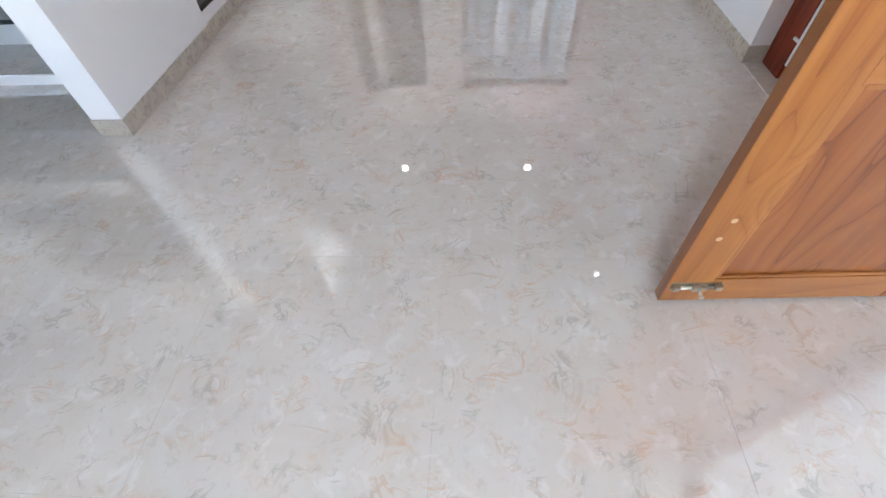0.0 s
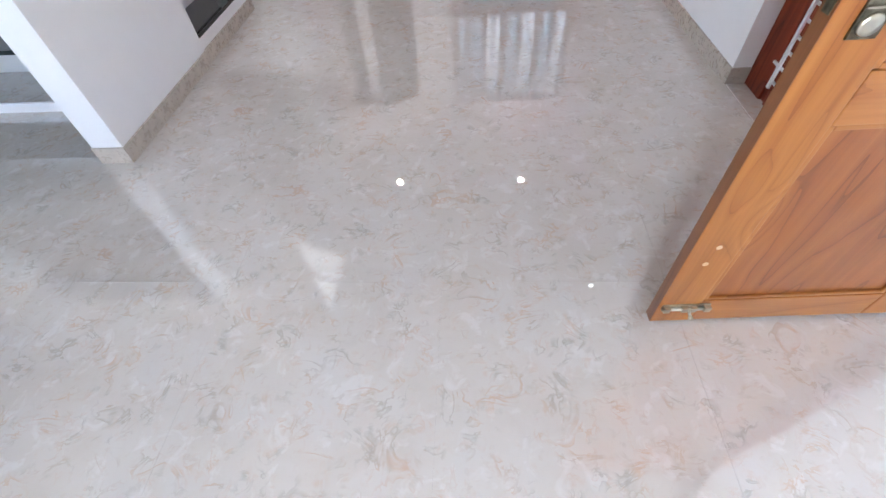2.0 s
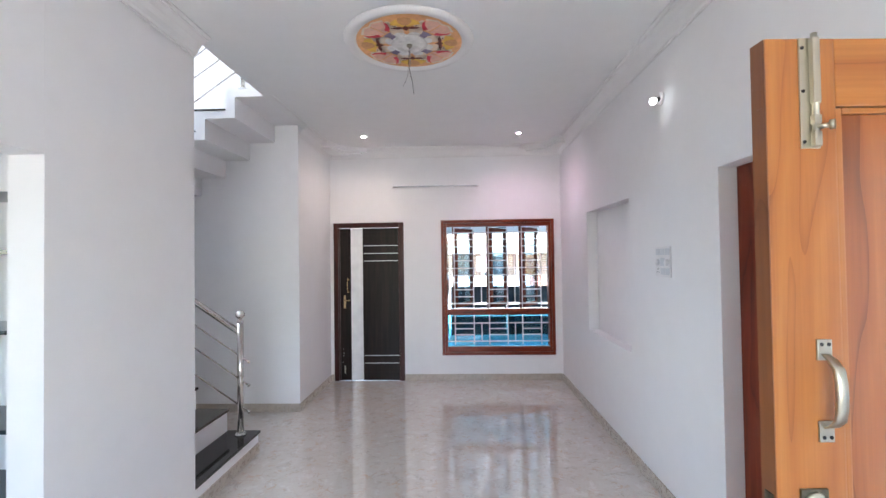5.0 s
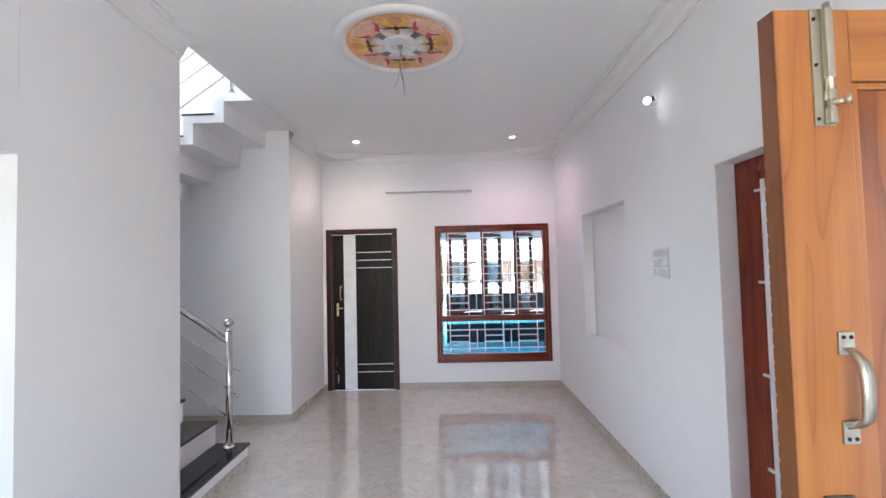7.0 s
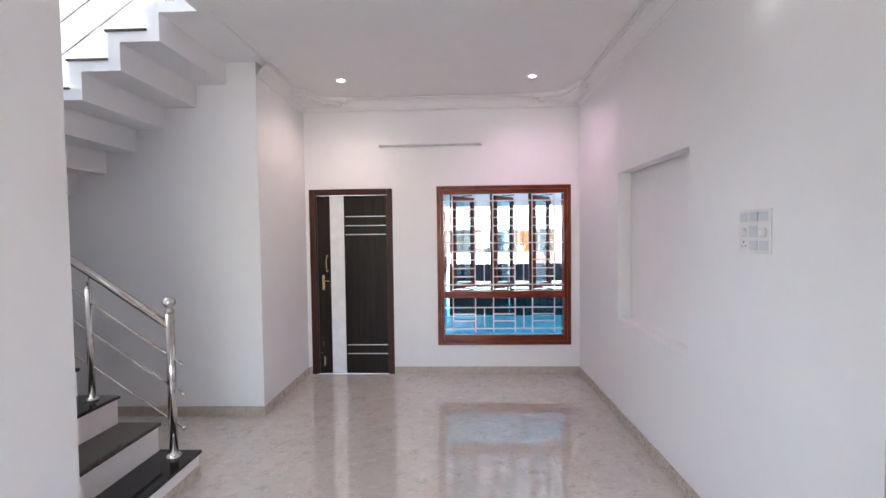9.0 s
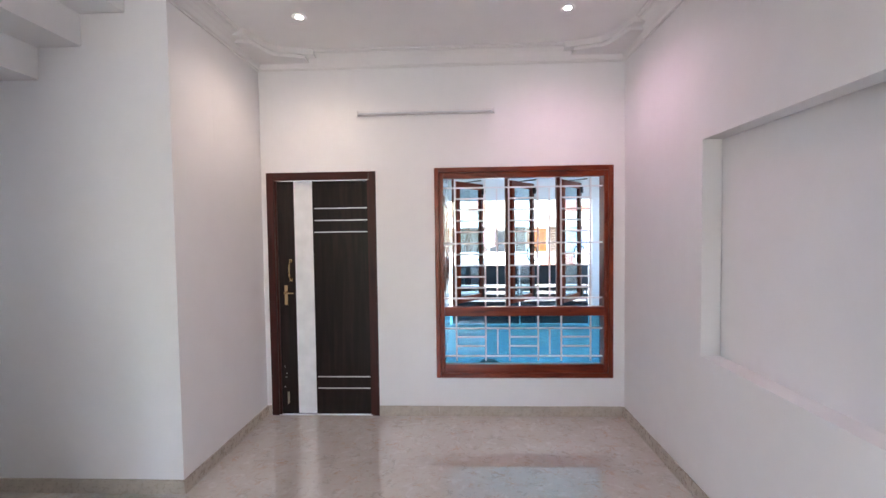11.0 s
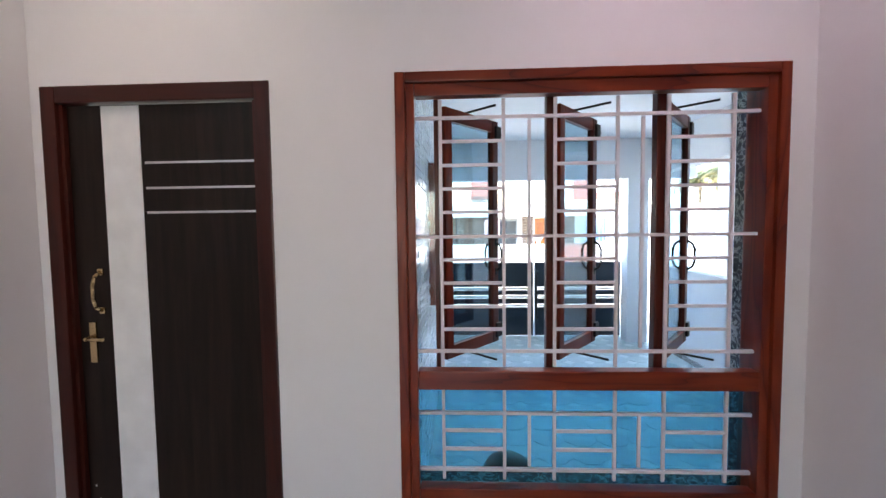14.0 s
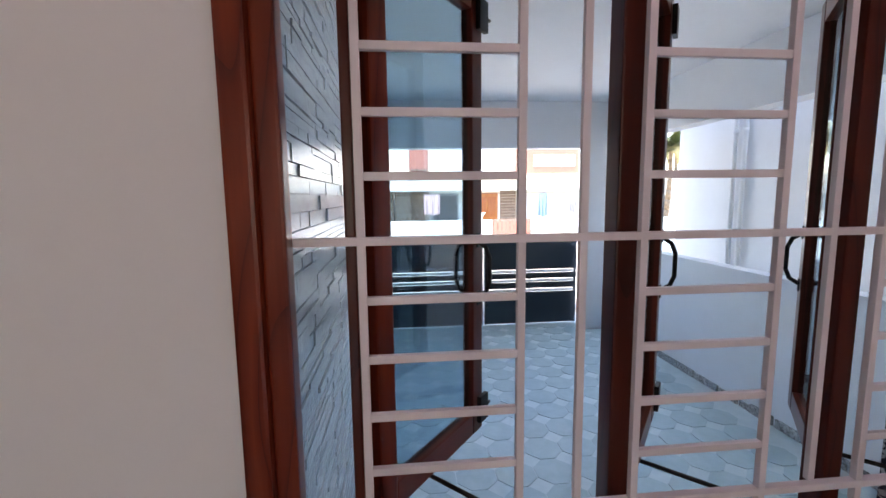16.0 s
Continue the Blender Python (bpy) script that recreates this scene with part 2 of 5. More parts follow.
M = {}
M["wall"] = wall_paint("white_wall_paint", (0.84, 0.825, 0.835))
M["ceiling"] = wall_paint("ceiling_paint", (0.84, 0.83, 0.83), 0.7)
M["plaster"] = wall_paint("cornice_plaster", (0.80, 0.78, 0.78), 0.5)
M["outwall"] = wall_paint("exterior_paint", (0.80, 0.84, 0.88), 0.7)
M["marble"] = marble("beige_vitrified_tile", 0.012)
M["skirt"] = plain("skirting_tile", (0.47, 0.41, 0.35), 0.28, vary=0.10, scale=14)
M["grout"] = plain("pale_grout", (0.50, 0.46, 0.43), 0.6)
M["granite"] = granite("black_granite", (0.013, 0.012, 0.012), (0.05, 0.045, 0.04))
M["granite_brown"] = granite("brown_black_granite", (0.045, 0.036, 0.03), (0.10, 0.08, 0.07), 0.12)
M["slab"] = granite("shelf_granite", (0.02, 0.03, 0.032), (0.06, 0.08, 0.08), 0.08)
TEAK = ((0.22, 0.060, 0.012), (0.34, 0.115, 0.024), (0.44, 0.175, 0.042))
M["teak_v"] = wood("teak_vertical", *TEAK, axis=2, figure=0.45, rings=7, knots=0.4, coat=0.1)
M["teak_h"] = wood("teak_horizontal", *TEAK, axis=0, figure=0.45, rings=7, coat=0.1)
M["teak_panel"] = wood("teak_panel", (0.13, 0.030, 0.006), (0.27, 0.078, 0.016), (0.36, 0.12, 0.028), axis=2, density=1.1, figure=0.6, rings=7, knots=0.5, coat=0.1)
# Teak darkened in the colour for the leaf edge that lies in shade.
M["teak_edge_shaded"] = wood("teak_edge_shaded", (0.12, 0.035, 0.011), (0.20, 0.065, 0.019), (0.27, 0.10, 0.03), axis=2)
RED = ((0.05, 0.006, 0.003), (0.15, 0.018, 0.006), (0.26, 0.042, 0.014))
M["red_v"] = wood("mahogany_vertical", *RED, axis=2, density=0.9, figure=0.6, coat=0.0, spec=0.3)
M["red_h"] = wood("mahogany_horizontal", *RED, axis=0, density=0.9, figure=0.6, coat=0.0, spec=0.3)
# Frame mahogany again, darkened so the colour holds the backlit mullions' shade.
M["mullion"] = wood("shaded_mahogany", (0.030, 0.005, 0.003), (0.080, 0.012, 0.006), (0.14, 0.024, 0.011), axis=2, density=0.9, figure=0.5, coat=0.0, spec=0.3)
DARK = ((0.018, 0.003, 0.002), (0.042, 0.007, 0.004), (0.07, 0.013, 0.008))
M["frame_v"] = wood("dark_frame_vertical", *DARK, axis=2, figure=0.2, coat=0.0, spec=0.35)
M["frame_h"] = wood("dark_frame_horizontal", *DARK, axis=0, figure=0.2, coat=0.0, spec=0.35)
M["laminate"] = wood("espresso_laminate", (0.008, 0.0045, 0.0038), (0.015, 0.009, 0.0075), (0.028, 0.016, 0.012), axis=2, rough=0.32, density=1.6, figure=0.12, coat=0.0, spec=0.25)
M["lam_white"] = plain("white_laminate", (0.86, 0.86, 0.87), 0.3)
M["silver"] = plain("brushed_silver_strip", (0.75, 0.75, 0.76), 0.3, 0.9)
M["steel"] = plain("polished_steel", (0.62, 0.60, 0.58), 0.1, 1.0, vary=0.03)
M["brass"] = plain("brass", (0.62, 0.47, 0.26), 0.25, 1.0)
M["nickel"] = plain("satin_nickel", (0.46, 0.43, 0.35), 0.3, 1.0)
M["antique"] = plain("antique_brass_lock_plate", (0.16, 0.14, 0.10), 0.32, 0.9, vary=0.5, scale=60)
M["dark_metal"] = plain("dark_metal", (0.02, 0.018, 0.018), 0.4, 0.6)
M["grille"] = plain("white_enamel_grille", (0.80, 0.73, 0.75), 0.35)
M["grille2"] = plain("white_enamel_bar", (0.62, 0.63, 0.66), 0.35)
M["plastic"] = plain("white_plastic", (0.78, 0.76, 0.77), 0.35)
M["sash_glass"] = glass_mat("sash_glass", (0.66, 0.80, 0.86))
M["blue_glass"] = glass_mat("blue_lower_glass", (0.38, 0.72, 0.82))
M["green_glass"] = glass_mat("green_glass", (0.55, 0.7, 0.6))
M["film"] = film_mat("white_frosted_film", (0.93, 0.90, 0.92))
M["gate"] = plain("navy_gate_paint", (0.012, 0.022, 0.034), 0.4, 0.2)
M["clad"] = cladding_mat("grey_stone_cladding")
M["oct"] = porch_tile_mat("porch_octagon", (0.37, 0.52, 0.57), (0.44, 0.59, 0.64))
M["oct_base"] = porch_tile_mat("porch_grout_star", (0.52, 0.65, 0.69), (0.60, 0.72, 0.76))
M["print_tile"] = print_tile_mat("black_figured_tile")
M["terracotta"] = plain("terracotta_paint", (0.45, 0.16, 0.12), 0.7)
M["housewhite"] = plain("white_house_paint", (0.78, 0.78, 0.76), 0.75)
M["cream"] = plain("cream_house_paint", (0.75, 0.68, 0.52), 0.75)
M["asphalt"] = plain("street", (0.42, 0.41, 0.39), 0.9, scale=3)
M["soil"] = plain("dry_ground", (0.38, 0.34, 0.27), 0.95, scale=0.6)
M["leaf"] = plain("palm_leaf", (0.11, 0.14, 0.055), 0.5, vary=0.5)
M["leaf2"] = plain("dry_palm_leaf", (0.30, 0.26, 0.12), 0.6, vary=0.3)
M["trunk"] = plain("palm_trunk", (0.22, 0.17, 0.12), 0.9, vary=0.3)
M["rubble"] = plain("rubble_stone", (0.20, 0.15, 0.12), 0.8, vary=0.5, scale=14)
M["bulb"] = emit_mat("lit_bulb", (0.93, 0.97, 1.0), 0.45)
M["spot_warm"] = emit_mat("lit_warm_lens", (1.0, 0.86, 0.80), 7.0)
M["spot_pink"] = emit_mat("lit_pink_lens", (1.0, 0.78, 0.92), 7.0)


# ---- mesh helpers ----
def box(bm, x0, x1, y0, y1, z0, z1, bevel=0.0, m=None):
    v = [bm.verts.new((x, y, z)) for z in (z0, z1) for y in (y0, y1) for x in (x0, x1)]
    fs = [bm.faces.new([v[i] for i in q]) for q in ((0, 2, 3, 1), (4, 5, 7, 6), (0, 1, 5, 4), (2, 6, 7, 3), (0, 4, 6, 2), (1, 3, 7, 5))]
    if bevel:
        es = list({e for f in fs for e in f.edges})
        r = bmesh.ops.bevel(bm, geom=es, offset=bevel, segments=2, profile=0.7, affect="EDGES")
        v = list({w for f in r["faces"] for w in f.verts} | {w for w in v if w.is_valid})
    if m is not None:
        bmesh.ops.transform(bm, matrix=m, verts=[w for w in v if w.is_valid])
    return v


def rod(bm, a, b, r, n=10, r2=None, caps=True):
    a, b = Vector(a), Vector(b)
    r2 = r if r2 is None else r2
    q = (b - a).to_track_quat("Z", "Y")
    rings = []
    for p, rr in ((a, r), (b, r2)):
        rings.append([bm.verts.new(p + q @ Vector((rr * math.cos(2 * math.pi * k / n), rr * math.sin(2 * math.pi * k / n), 0))) for k in range(n)])
    for k in range(n):
        f = bm.faces.new((rings[0][k], rings[0][(k + 1) % n], rings[1][(k + 1) % n], rings[1][k]))
        f.smooth = True
    if caps:
        bm.faces.new(rings[0][::-1])
        bm.faces.new(rings[1])


def tube(bm, pts, r, n=8):
    for a, b in zip(pts, pts[1:]):
        rod(bm, a, b, r, n)
    for p in pts[1:-1]:
        ball(bm, p, r * 1.01, 8, 5)


def ball(bm, c, r, u=16, v=10, sz=1.0):
    m = Matrix.Translation(c) @ Matrix.Diagonal((1, 1, sz, 1))
    g = bmesh.ops.create_uvsphere(bm, u_segments=u, v_segments=v, radius=r, matrix=m)
    for w in g["verts"]:
        for f in w.link_faces:
            f.smooth = True


def lathe(bm, c, profile, n=24, axis="z"):
    """profile: (radius, height) pairs round the axis through c."""
    rings = []
    for r, h in profile:
        ring = []
        for k in range(n):
            a = 2 * math.pi * k / n
            p = (r * math.cos(a), r * math.sin(a), h)
            if axis == "x":
                p = (h, r * math.cos(a), r * math.sin(a))
            elif axis == "y":
                p = (r * math.cos(a), h, -r * math.sin(a))
            ring.append(bm.verts.new(Vector(c) + Vector(p)))
        rings.append(ring)
    for s, t in zip(rings, rings[1:]):
        for k in range(n):
            f = bm.faces.new((s[k], s[(k + 1) % n], t[(k + 1) % n], t[k]))
            f.smooth = True
    bm.faces.new(rings[0][::-1])
    bm.faces.new(rings[-1])


def prism(bm, pts, lift, both=True):
    """A flat polygon (list of 3D points) given thickness along the vector lift."""
    lift = Vector(lift)
    lo = [bm.verts.new(p) for p in pts]
    hi = [bm.verts.new(Vector(p) + lift) for p in pts]
    bm.faces.new(lo[::-1])
    bm.faces.new(hi)
    n = len(pts)
    for k in range(n):
        bm.faces.new((lo[k], lo[(k + 1) % n], hi[(k + 1) % n], hi[k]))


def finish(name, bm, material, normals=True):
    me = bpy.data.meshes.new(name)
    if normals:
        bmesh.ops.recalc_face_normals(bm, faces=bm.faces)
    bm.to_mesh(me)
    bm.free()
    me.materials.append(material)
    return me


def part(name, bm, material, parent, label="", kind=""):
    ob = new(name, finish(name, bm, material))
    ob.parent = parent
    return tagged(ob, label, kind=kind)


def split(name, bm, material, parent, label="", kind=""):
    """Each loose piece of bm becomes a part of its own."""
    bm.verts.ensure_lookup_table()
    left, out = set(bm.verts), []
    while left:
        seed = left.pop()
        stack, group = [seed], {seed}
        while stack:
            for e in stack.pop().link_edges:
                for w in e.verts:
                    if w not in group:
                        group.add(w)
                        stack.append(w)
        left -= group
        out.append(group)
    out.sort(key=lambda g: min((round(w.co.z, 4), round(w.co.x, 4), round(w.co.y, 4)) for w in g))
    for group in out:
        piece_bm = bmesh.new()
        table = {w: piece_bm.verts.new(w.co) for w in group}
        for f in {f for w in group for f in w.link_faces}:
            g = piece_bm.faces.new([table[w] for w in f.verts])
            g.smooth = f.smooth
        part(name, piece_bm, material, parent, label, kind)
    bm.free()


def structure(name, bm, material, label=""):
    ob = new(name, finish(name, bm, material))
    return tagged(ob, label, kind="structure")


def thing(name, at, label, category, group="", rz=0.0, kind=""):
    ob = new(name)
    ob.empty_display_size = 0.1
    ob.matrix_basis = pose(*at, 0, 0, rz)
    return tagged(ob, label, category, group, kind)


def one(fn, *a, **k):
    bm = bmesh.new()
    fn(bm, *a, **k)
    return bm


def slab_wall(bm, axis, at0, at1, u0, u1, z0, z1, holes=()):
    """A wall across the given axis ('x' or 'y') between at0 and at1, from u0 to u1, with openings (u0, u1, z0, z1)."""
    us = sorted({u0, u1, *[h[0] for h in holes], *[h[1] for h in holes]})
    zs = sorted({z0, z1, *[h[2] for h in holes], *[h[3] for h in holes]})
    us = [u for u in us if u0 <= u <= u1]
    zs = [z for z in zs if z0 <= z <= z1]
    solid = {}
    for i in range(len(us) - 1):
        for j in range(len(zs) - 1):
            cu, cz = (us[i] + us[i + 1]) / 2, (zs[j] + zs[j + 1]) / 2
            solid[i, j] = not any(h[0] < cu < h[1] and h[2] < cz < h[3] for h in holes)
    cache = {}

    def vert(u, a, z):
        key = (round(u, 5), round(a, 5), round(z, 5))
        if key not in cache:
            cache[key] = bm.verts.new((a, u, z) if axis == "x" else (u, a, z))
        return cache[key]

    for (i, j), s in solid.items():
        if not s:
            continue
        a, b, c, d = us[i], us[i + 1], zs[j], zs[j + 1]
        for at in (at0, at1):
            bm.faces.new([vert(a, at, c), vert(b, at, c), vert(b, at, d), vert(a, at, d)])
        for di, dj, p, q in ((-1, 0, (a, c), (a, d)), (1, 0, (b, c), (b, d)), (0, -1, (a, c), (b, c)), (0, 1, (a, d), (b, d))):
            if not solid.get((i + di, j + dj), False):
                bm.faces.new([vert(p[0], at0, p[1]), vert(q[0], at0, q[1]), vert(q[0], at1, q[1]), vert(p[0], at1, p[1])])


# ---- the shell of the house ----
CEIL = 3.12
WX = -3.10           # hall side of the wall beside the stairs
WXS = -3.108         # the same wall at its southern corner
STAIR_Y = -1.15     # face of the wall behind the stairs
PIL_N, PIL_S = -3.02, -4.045

bm = bmesh.new()
slab_wall(bm, "y", 0.0, 0.23, -3.33, 0.25, -0.5, 3.45, [(-3.052, -2.116, -0.01, 2.12), (-1.595, -0.105, 0.345, 2.14)])
wall_north = structure("wall_north", bm, M["wall"], "smooth white painted wall with the inner door and the grilled window")

bm = bmesh.new()
slab_wall(bm, "x", 0.0, 0.11, -8.2, -0.001, -0.5, 3.45, [(-5.84, -4.945, 0.0, 2.106), (-4.60, -3.472, 0.0, 2.106), (-2.28, -1.16, 0.864, 2.106)])
wall_east = structure("wall_east", bm, M["wall"], "smooth white painted wall with a shallow recess")
bm = bmesh.new()
slab_wall(bm, "x", 0.113, 0.25, -8.2, -0.001, -0.5, 3.45, [(-5.84, -4.945, 0.0, 2.106), (-4.60, -3.472, 0.0, 2.106)])
structure("wall_east_outer", bm, M["wall"], "outer leaf of the white wall")

bm = bmesh.new()
prism(bm, [(-3.40, -0.6995, 0), (-3.40, -0.003, 0), (WX - 0.004, -0.003, 0), (WX - 0.0065, -0.6995, 0)], (0, 0, 6.2))
structure("wall_hall_west", bm, M["wall"], "narrow white wall beside the dark inner door")
bm = bmesh.new()
prism(bm, [(-6.6, STAIR_Y, 0), (-6.6, -0.70, 0), (WX - 0.0065, -0.70, 0), (WXS, STAIR_Y, 0)], (0, 0, 6.2))
slab_wall(bm, "y", STAIR_Y, -0.70, WX + 0.003, -0.8, CEIL + 0.15, 6.2)
structure("wall_stair_back", bm, M["wall"], "tall white wall behind the staircase")
bm = bmesh.new()
slab_wall(bm, "x", -3.26, WX, PIL_S, PIL_N, 0, CEIL)
slab_wall(bm, "x", -3.26, WX, -6.9, PIL_S - 0.001, 2.106, CEIL)
slab_wall(bm, "x", -3.26, WX, -8.2, -6.901, 0, CEIL)
structure("wall_middle", bm, M["wall"], "white wall between hall and dining room with a wide opening")
bm = bmesh.new()
slab_wall(bm, "y", -3.16, PIL_N, -6.6, -3.262, 0, 6.2)
slab_wall(bm, "y", -3.16, PIL_N, -3.258, -0.8, CEIL + 0.15, 6.2)
structure("wall_stair_south", bm, M["wall"], "white wall between the staircase and the dining room")
bm = bmesh.new()
slab_wall(bm, "y", -3.55, -3.163, -6.6, -3.262, 0, CEIL, [(-5.3, -3.42, 0.055, 2.038)])
structure("wall_dining_north", bm, M["wall"], "white dining room wall with a built-in shelf niche")
bm = bmesh.new()
# Both openings are unseen additions, set behind the dining and stairwell fill lamps.
slab_wall(bm, "x", -6.8, -6.6, -8.2, -0.7, 0, 6.2, [(-6.5, -5.1, 0.95, 2.25), (-2.9, -1.1, 3.9, 5.3)])
structure("wall_west", bm, M["wall"], "white outer wall")
bm = bmesh.new()
# The opening is an unseen addition that goes with the south fill lamp.
slab_wall(bm, "y", -8.4, -8.2, -6.8, 0.25, 0, 3.45, [(-2.55, -0.65, 0.9, 2.3)])
structure("wall_south", bm, M["wall"], "white outer wall")
bm = bmesh.new()
slab_wall(bm, "x", -0.8, -0.65, -3.2, -0.7, CEIL + 0.15, 6.2)
structure("wall_upper_landing", bm, M["wall"], "white wall on the upper floor")

bm = bmesh.new()
box(bm, WX, 0.25, -8.4, 0.23, CEIL, CEIL + 0.149)
box(bm, -6.8, WX - 0.001, -8.4, PIL_N - 0.142, CEIL, CEIL + 0.149)
structure("ceiling", bm, M["ceiling"], "flat white plastered ceiling")
structure("ceiling_stairwell", one(box, -6.8, -0.65, -3.2, -0.7, 6.2, 6.35), M["ceiling"], "white ceiling over the stairwell")


# cornice: a cove swept along the walls of the hall
def cornice(bm, path):
    prof = [(0.0, -0.125), (0.010, -0.125), (0.010, -0.112), (0.022, -0.104), (0.034, -0.076), (0.055, -0.048), (0.085, -0.028), (0.100, -0.024), (0.100, -0.012), (0.122, -0.010), (0.122, 0.0)]
    rings = []
    for p, nrm in path:
        rings.append([bm.verts.new((p[0] + nrm[0] * a, p[1] + nrm[1] * a, CEIL - 0.001 + h)) for a, h in prof])
    for s, t in zip(rings, rings[1:]):
        for k in range(len(prof) - 1):
            bm.faces.new((s[k], s[k + 1], t[k + 1], t[k]))


bm = bmesh.new()
cornice(bm, [((WX, -8.2), (1, 0)), ((WX, PIL_N), (1, 0))])
cornice(bm, [((WXS, STAIR_Y), (1, 0)), ((WX - 0.004, 0), (1, -1)), ((0, 0), (-1, -1)), ((0, -8.2), (-1, 0))])
structure("trim_cornice", bm, M["plaster"], "white moulded plaster cornice along the ceiling")


def corner_piece(bm, cx, cy, sx):
    """A scrolled plaster bracket under the ceiling in a corner of the room."""
    for size, z0, z1 in ((0.52, 0.050, 0.0), (0.45, 0.075, 0.050)):
        pts = [(0, 0), (size, 0), (size, 0.13)]
        for k in range(9):
            a = math.pi / 2 * k / 8
            pts.append((size - 0.06 - (size - 0.20) * math.sin(a) * 0.9, 0.15 + (size - 0.22) * (1 - math.cos(a)) * 0.9 + 0.012 * math.sin(6 * a)))
        pts += [(0.13, size), (0, size)]
        prism(bm, [(cx + sx * x, cy - y, CEIL - z0) for x, y in pts], (0, 0, z0 - z1 - 0.001))


for cx, sx in ((WX, 1), (0.0, -1)):
    bm = bmesh.new()
    corner_piece(bm, cx + sx * 0.003, -0.003, sx)
    ob = structure("trim_corner_bracket", bm, M["plaster"], "scrolled white plaster corner bracket under the ceiling")


# ---- inner door in the north wall ----
door = thing("inner_door", (-2.584, 0.0, 0.0), "closed dark brown laminate door with a white strip and silver inlays in a dark red frame", "door")
DX0, DX1 = -0.478, 0.478
bm = bmesh.new()
for x0, x1 in ((DX0, DX0 + 0.062), (DX1 - 0.062, DX1)):
    box(bm, x0, x1, -0.006, 0.10, 0.0, 2.13, 0.006)
split("door_frame", bm, M["frame_v"], door, "dark red-brown polished wooden frame")
bm = bmesh.new()
box(bm, DX0 + 0.063, DX1 - 0.063, -0.006, 0.10, 2.062, 2.13, 0.006)
part("head", bm, M["frame_h"], door)
bm = bmesh.new()
for x0, x1 in ((DX0 + 0.063, DX0 + 0.078), (DX1 - 0.078, DX1 - 0.063)):
    box(bm, x0, x1, 0.012, 0.10, 0.0, 2.061, 0.003)
split("door_stop", bm, M["frame_v"], door)
leaf_d = part("leaf", one(box, DX0 + 0.080, DX1 - 0.080, 0.032, 0.068, 0.0006, 2.058, 0.0005), M["laminate"], door, "dark espresso laminate leaf")
part("white_strip", one(box, -0.251, -0.088, 0.029, 0.033, 0.008, 2.055, 0.001), M["lam_white"], door, "glossy white laminate strip")
for z in (1.820, 1.715, 1.613, 0.334, 0.232):
    part("inlay", one(box, -0.072, 0.392, 0.0285, 0.033, z - 0.0045, z + 0.0045, 0.001), M["silver"], door)
bm = bmesh.new()
for z in (1.365, 1.200):
    box(bm, -0.303, -0.279, 0.024, 0.032, z - 0.014, z + 0.014, 0.003)
pts = [(-0.291, 0.026, 1.365), (-0.291, -0.004, 1.348), (-0.291, -0.016, 1.31), (-0.291, -0.016, 1.255), (-0.291, -0.004, 1.217), (-0.291, 0.026, 1.200)]
tube(bm, pts, 0.0075)
part("pull_handle", bm, M["brass"], door, "small brass pull handle")
bm = bmesh.new()
box(bm, -0.352, -0.322, 0.022, 0.032, 0.975, 1.150, 0.004)
rod(bm, (-0.337, 0.024, 1.085), (-0.337, -0.012, 1.085), 0.010)
rod(bm, (-0.337, -0.010, 1.085), (-0.262, -0.012, 1.083), 0.009, r2=0.007)
ball(bm, (-0.337, -0.010, 1.085), 0.0105, 10, 8)
part("lever_lock", bm, M["brass"], door, "brass lever handle on a long plate")
bm = bmesh.new()
box(bm, -0.350, -0.332, 0.026, 0.032, 0.10, 0.20, 0.002)
rod(bm, (-0.341, 0.022, 0.09), (-0.341, 0.022, 0.20), 0.004)
rod(bm, (-0.341, 0.022, 0.15), (-0.325, 0.010, 0.155), 0.003)
part("bolt", bm, M["nickel"], door)
bm = bmesh.new()
for x, z in ((-0.372, 0.42), (-0.356, 0.36), (-0.362, 0.33), (-0.375, 0.24)):
    box(bm, x, x + 0.006, 0.0305, 0.0325, z, z + 0.008)
split("plaster_speck", bm, M["plaster"], door, "small white plaster specks")

# ---- grilled window in the north wall ----
window = thing("window", (0.0, 0.0, 0.0), "red-brown window with three open casements and a white iron grille", "window")
WX0, WX1, WZ0, WZ1 = -1.602, -0.095, 0.337, 2.146


def frame_bar(bm, x0, x1, z0, z1):
    box(bm, x0, x1, -0.010, 0.135, z0, z1, 0.006)


bm = bmesh.new()
frame_bar(bm, WX0, WX0 + 0.040, WZ0, WZ1)
frame_bar(bm, WX1 - 0.040, WX1, WZ0, WZ1)
box(bm, WX0 + 0.0405, WX0 + 0.075, 0.004, 0.044, WZ0 + 0.041, WZ1 - 0.041, 0.005)
box(bm, WX1 - 0.075, WX1 - 0.0405, 0.004, 0.135, WZ0 + 0.041, WZ1 - 0.041, 0.005)
split("window_frame", bm, M["red_v"], window, "red-brown varnished frame")
bm = bmesh.new()
frame_bar(bm, WX0 + 0.0405, WX1 - 0.0405, WZ0, WZ0 + 0.040)
frame_bar(bm, WX0 + 0.0405, WX1 - 0.0405, WZ1 - 0.040, WZ1)
box(bm, WX0 + 0.076, WX1 - 0.076, 0.004, 0.062, WZ0 + 0.041, 0.452, 0.005)
box(bm, WX0 + 0.076, WX1 - 0.076, 0.004, 0.062, 2.055, WZ1 - 0.041, 0.005)
box(bm, WX0 + 0.076, WX1 - 0.076, 0.0625, 0.135, WZ0 + 0.041, 0.405, 0.003)
box(bm, WX0 + 0.076, WX1 - 0.076, 0.0625, 0.135, 2.088, WZ1 - 0.041, 0.003)
split("window_rail", bm, M["red_h"], window)
bm = bmesh.new()
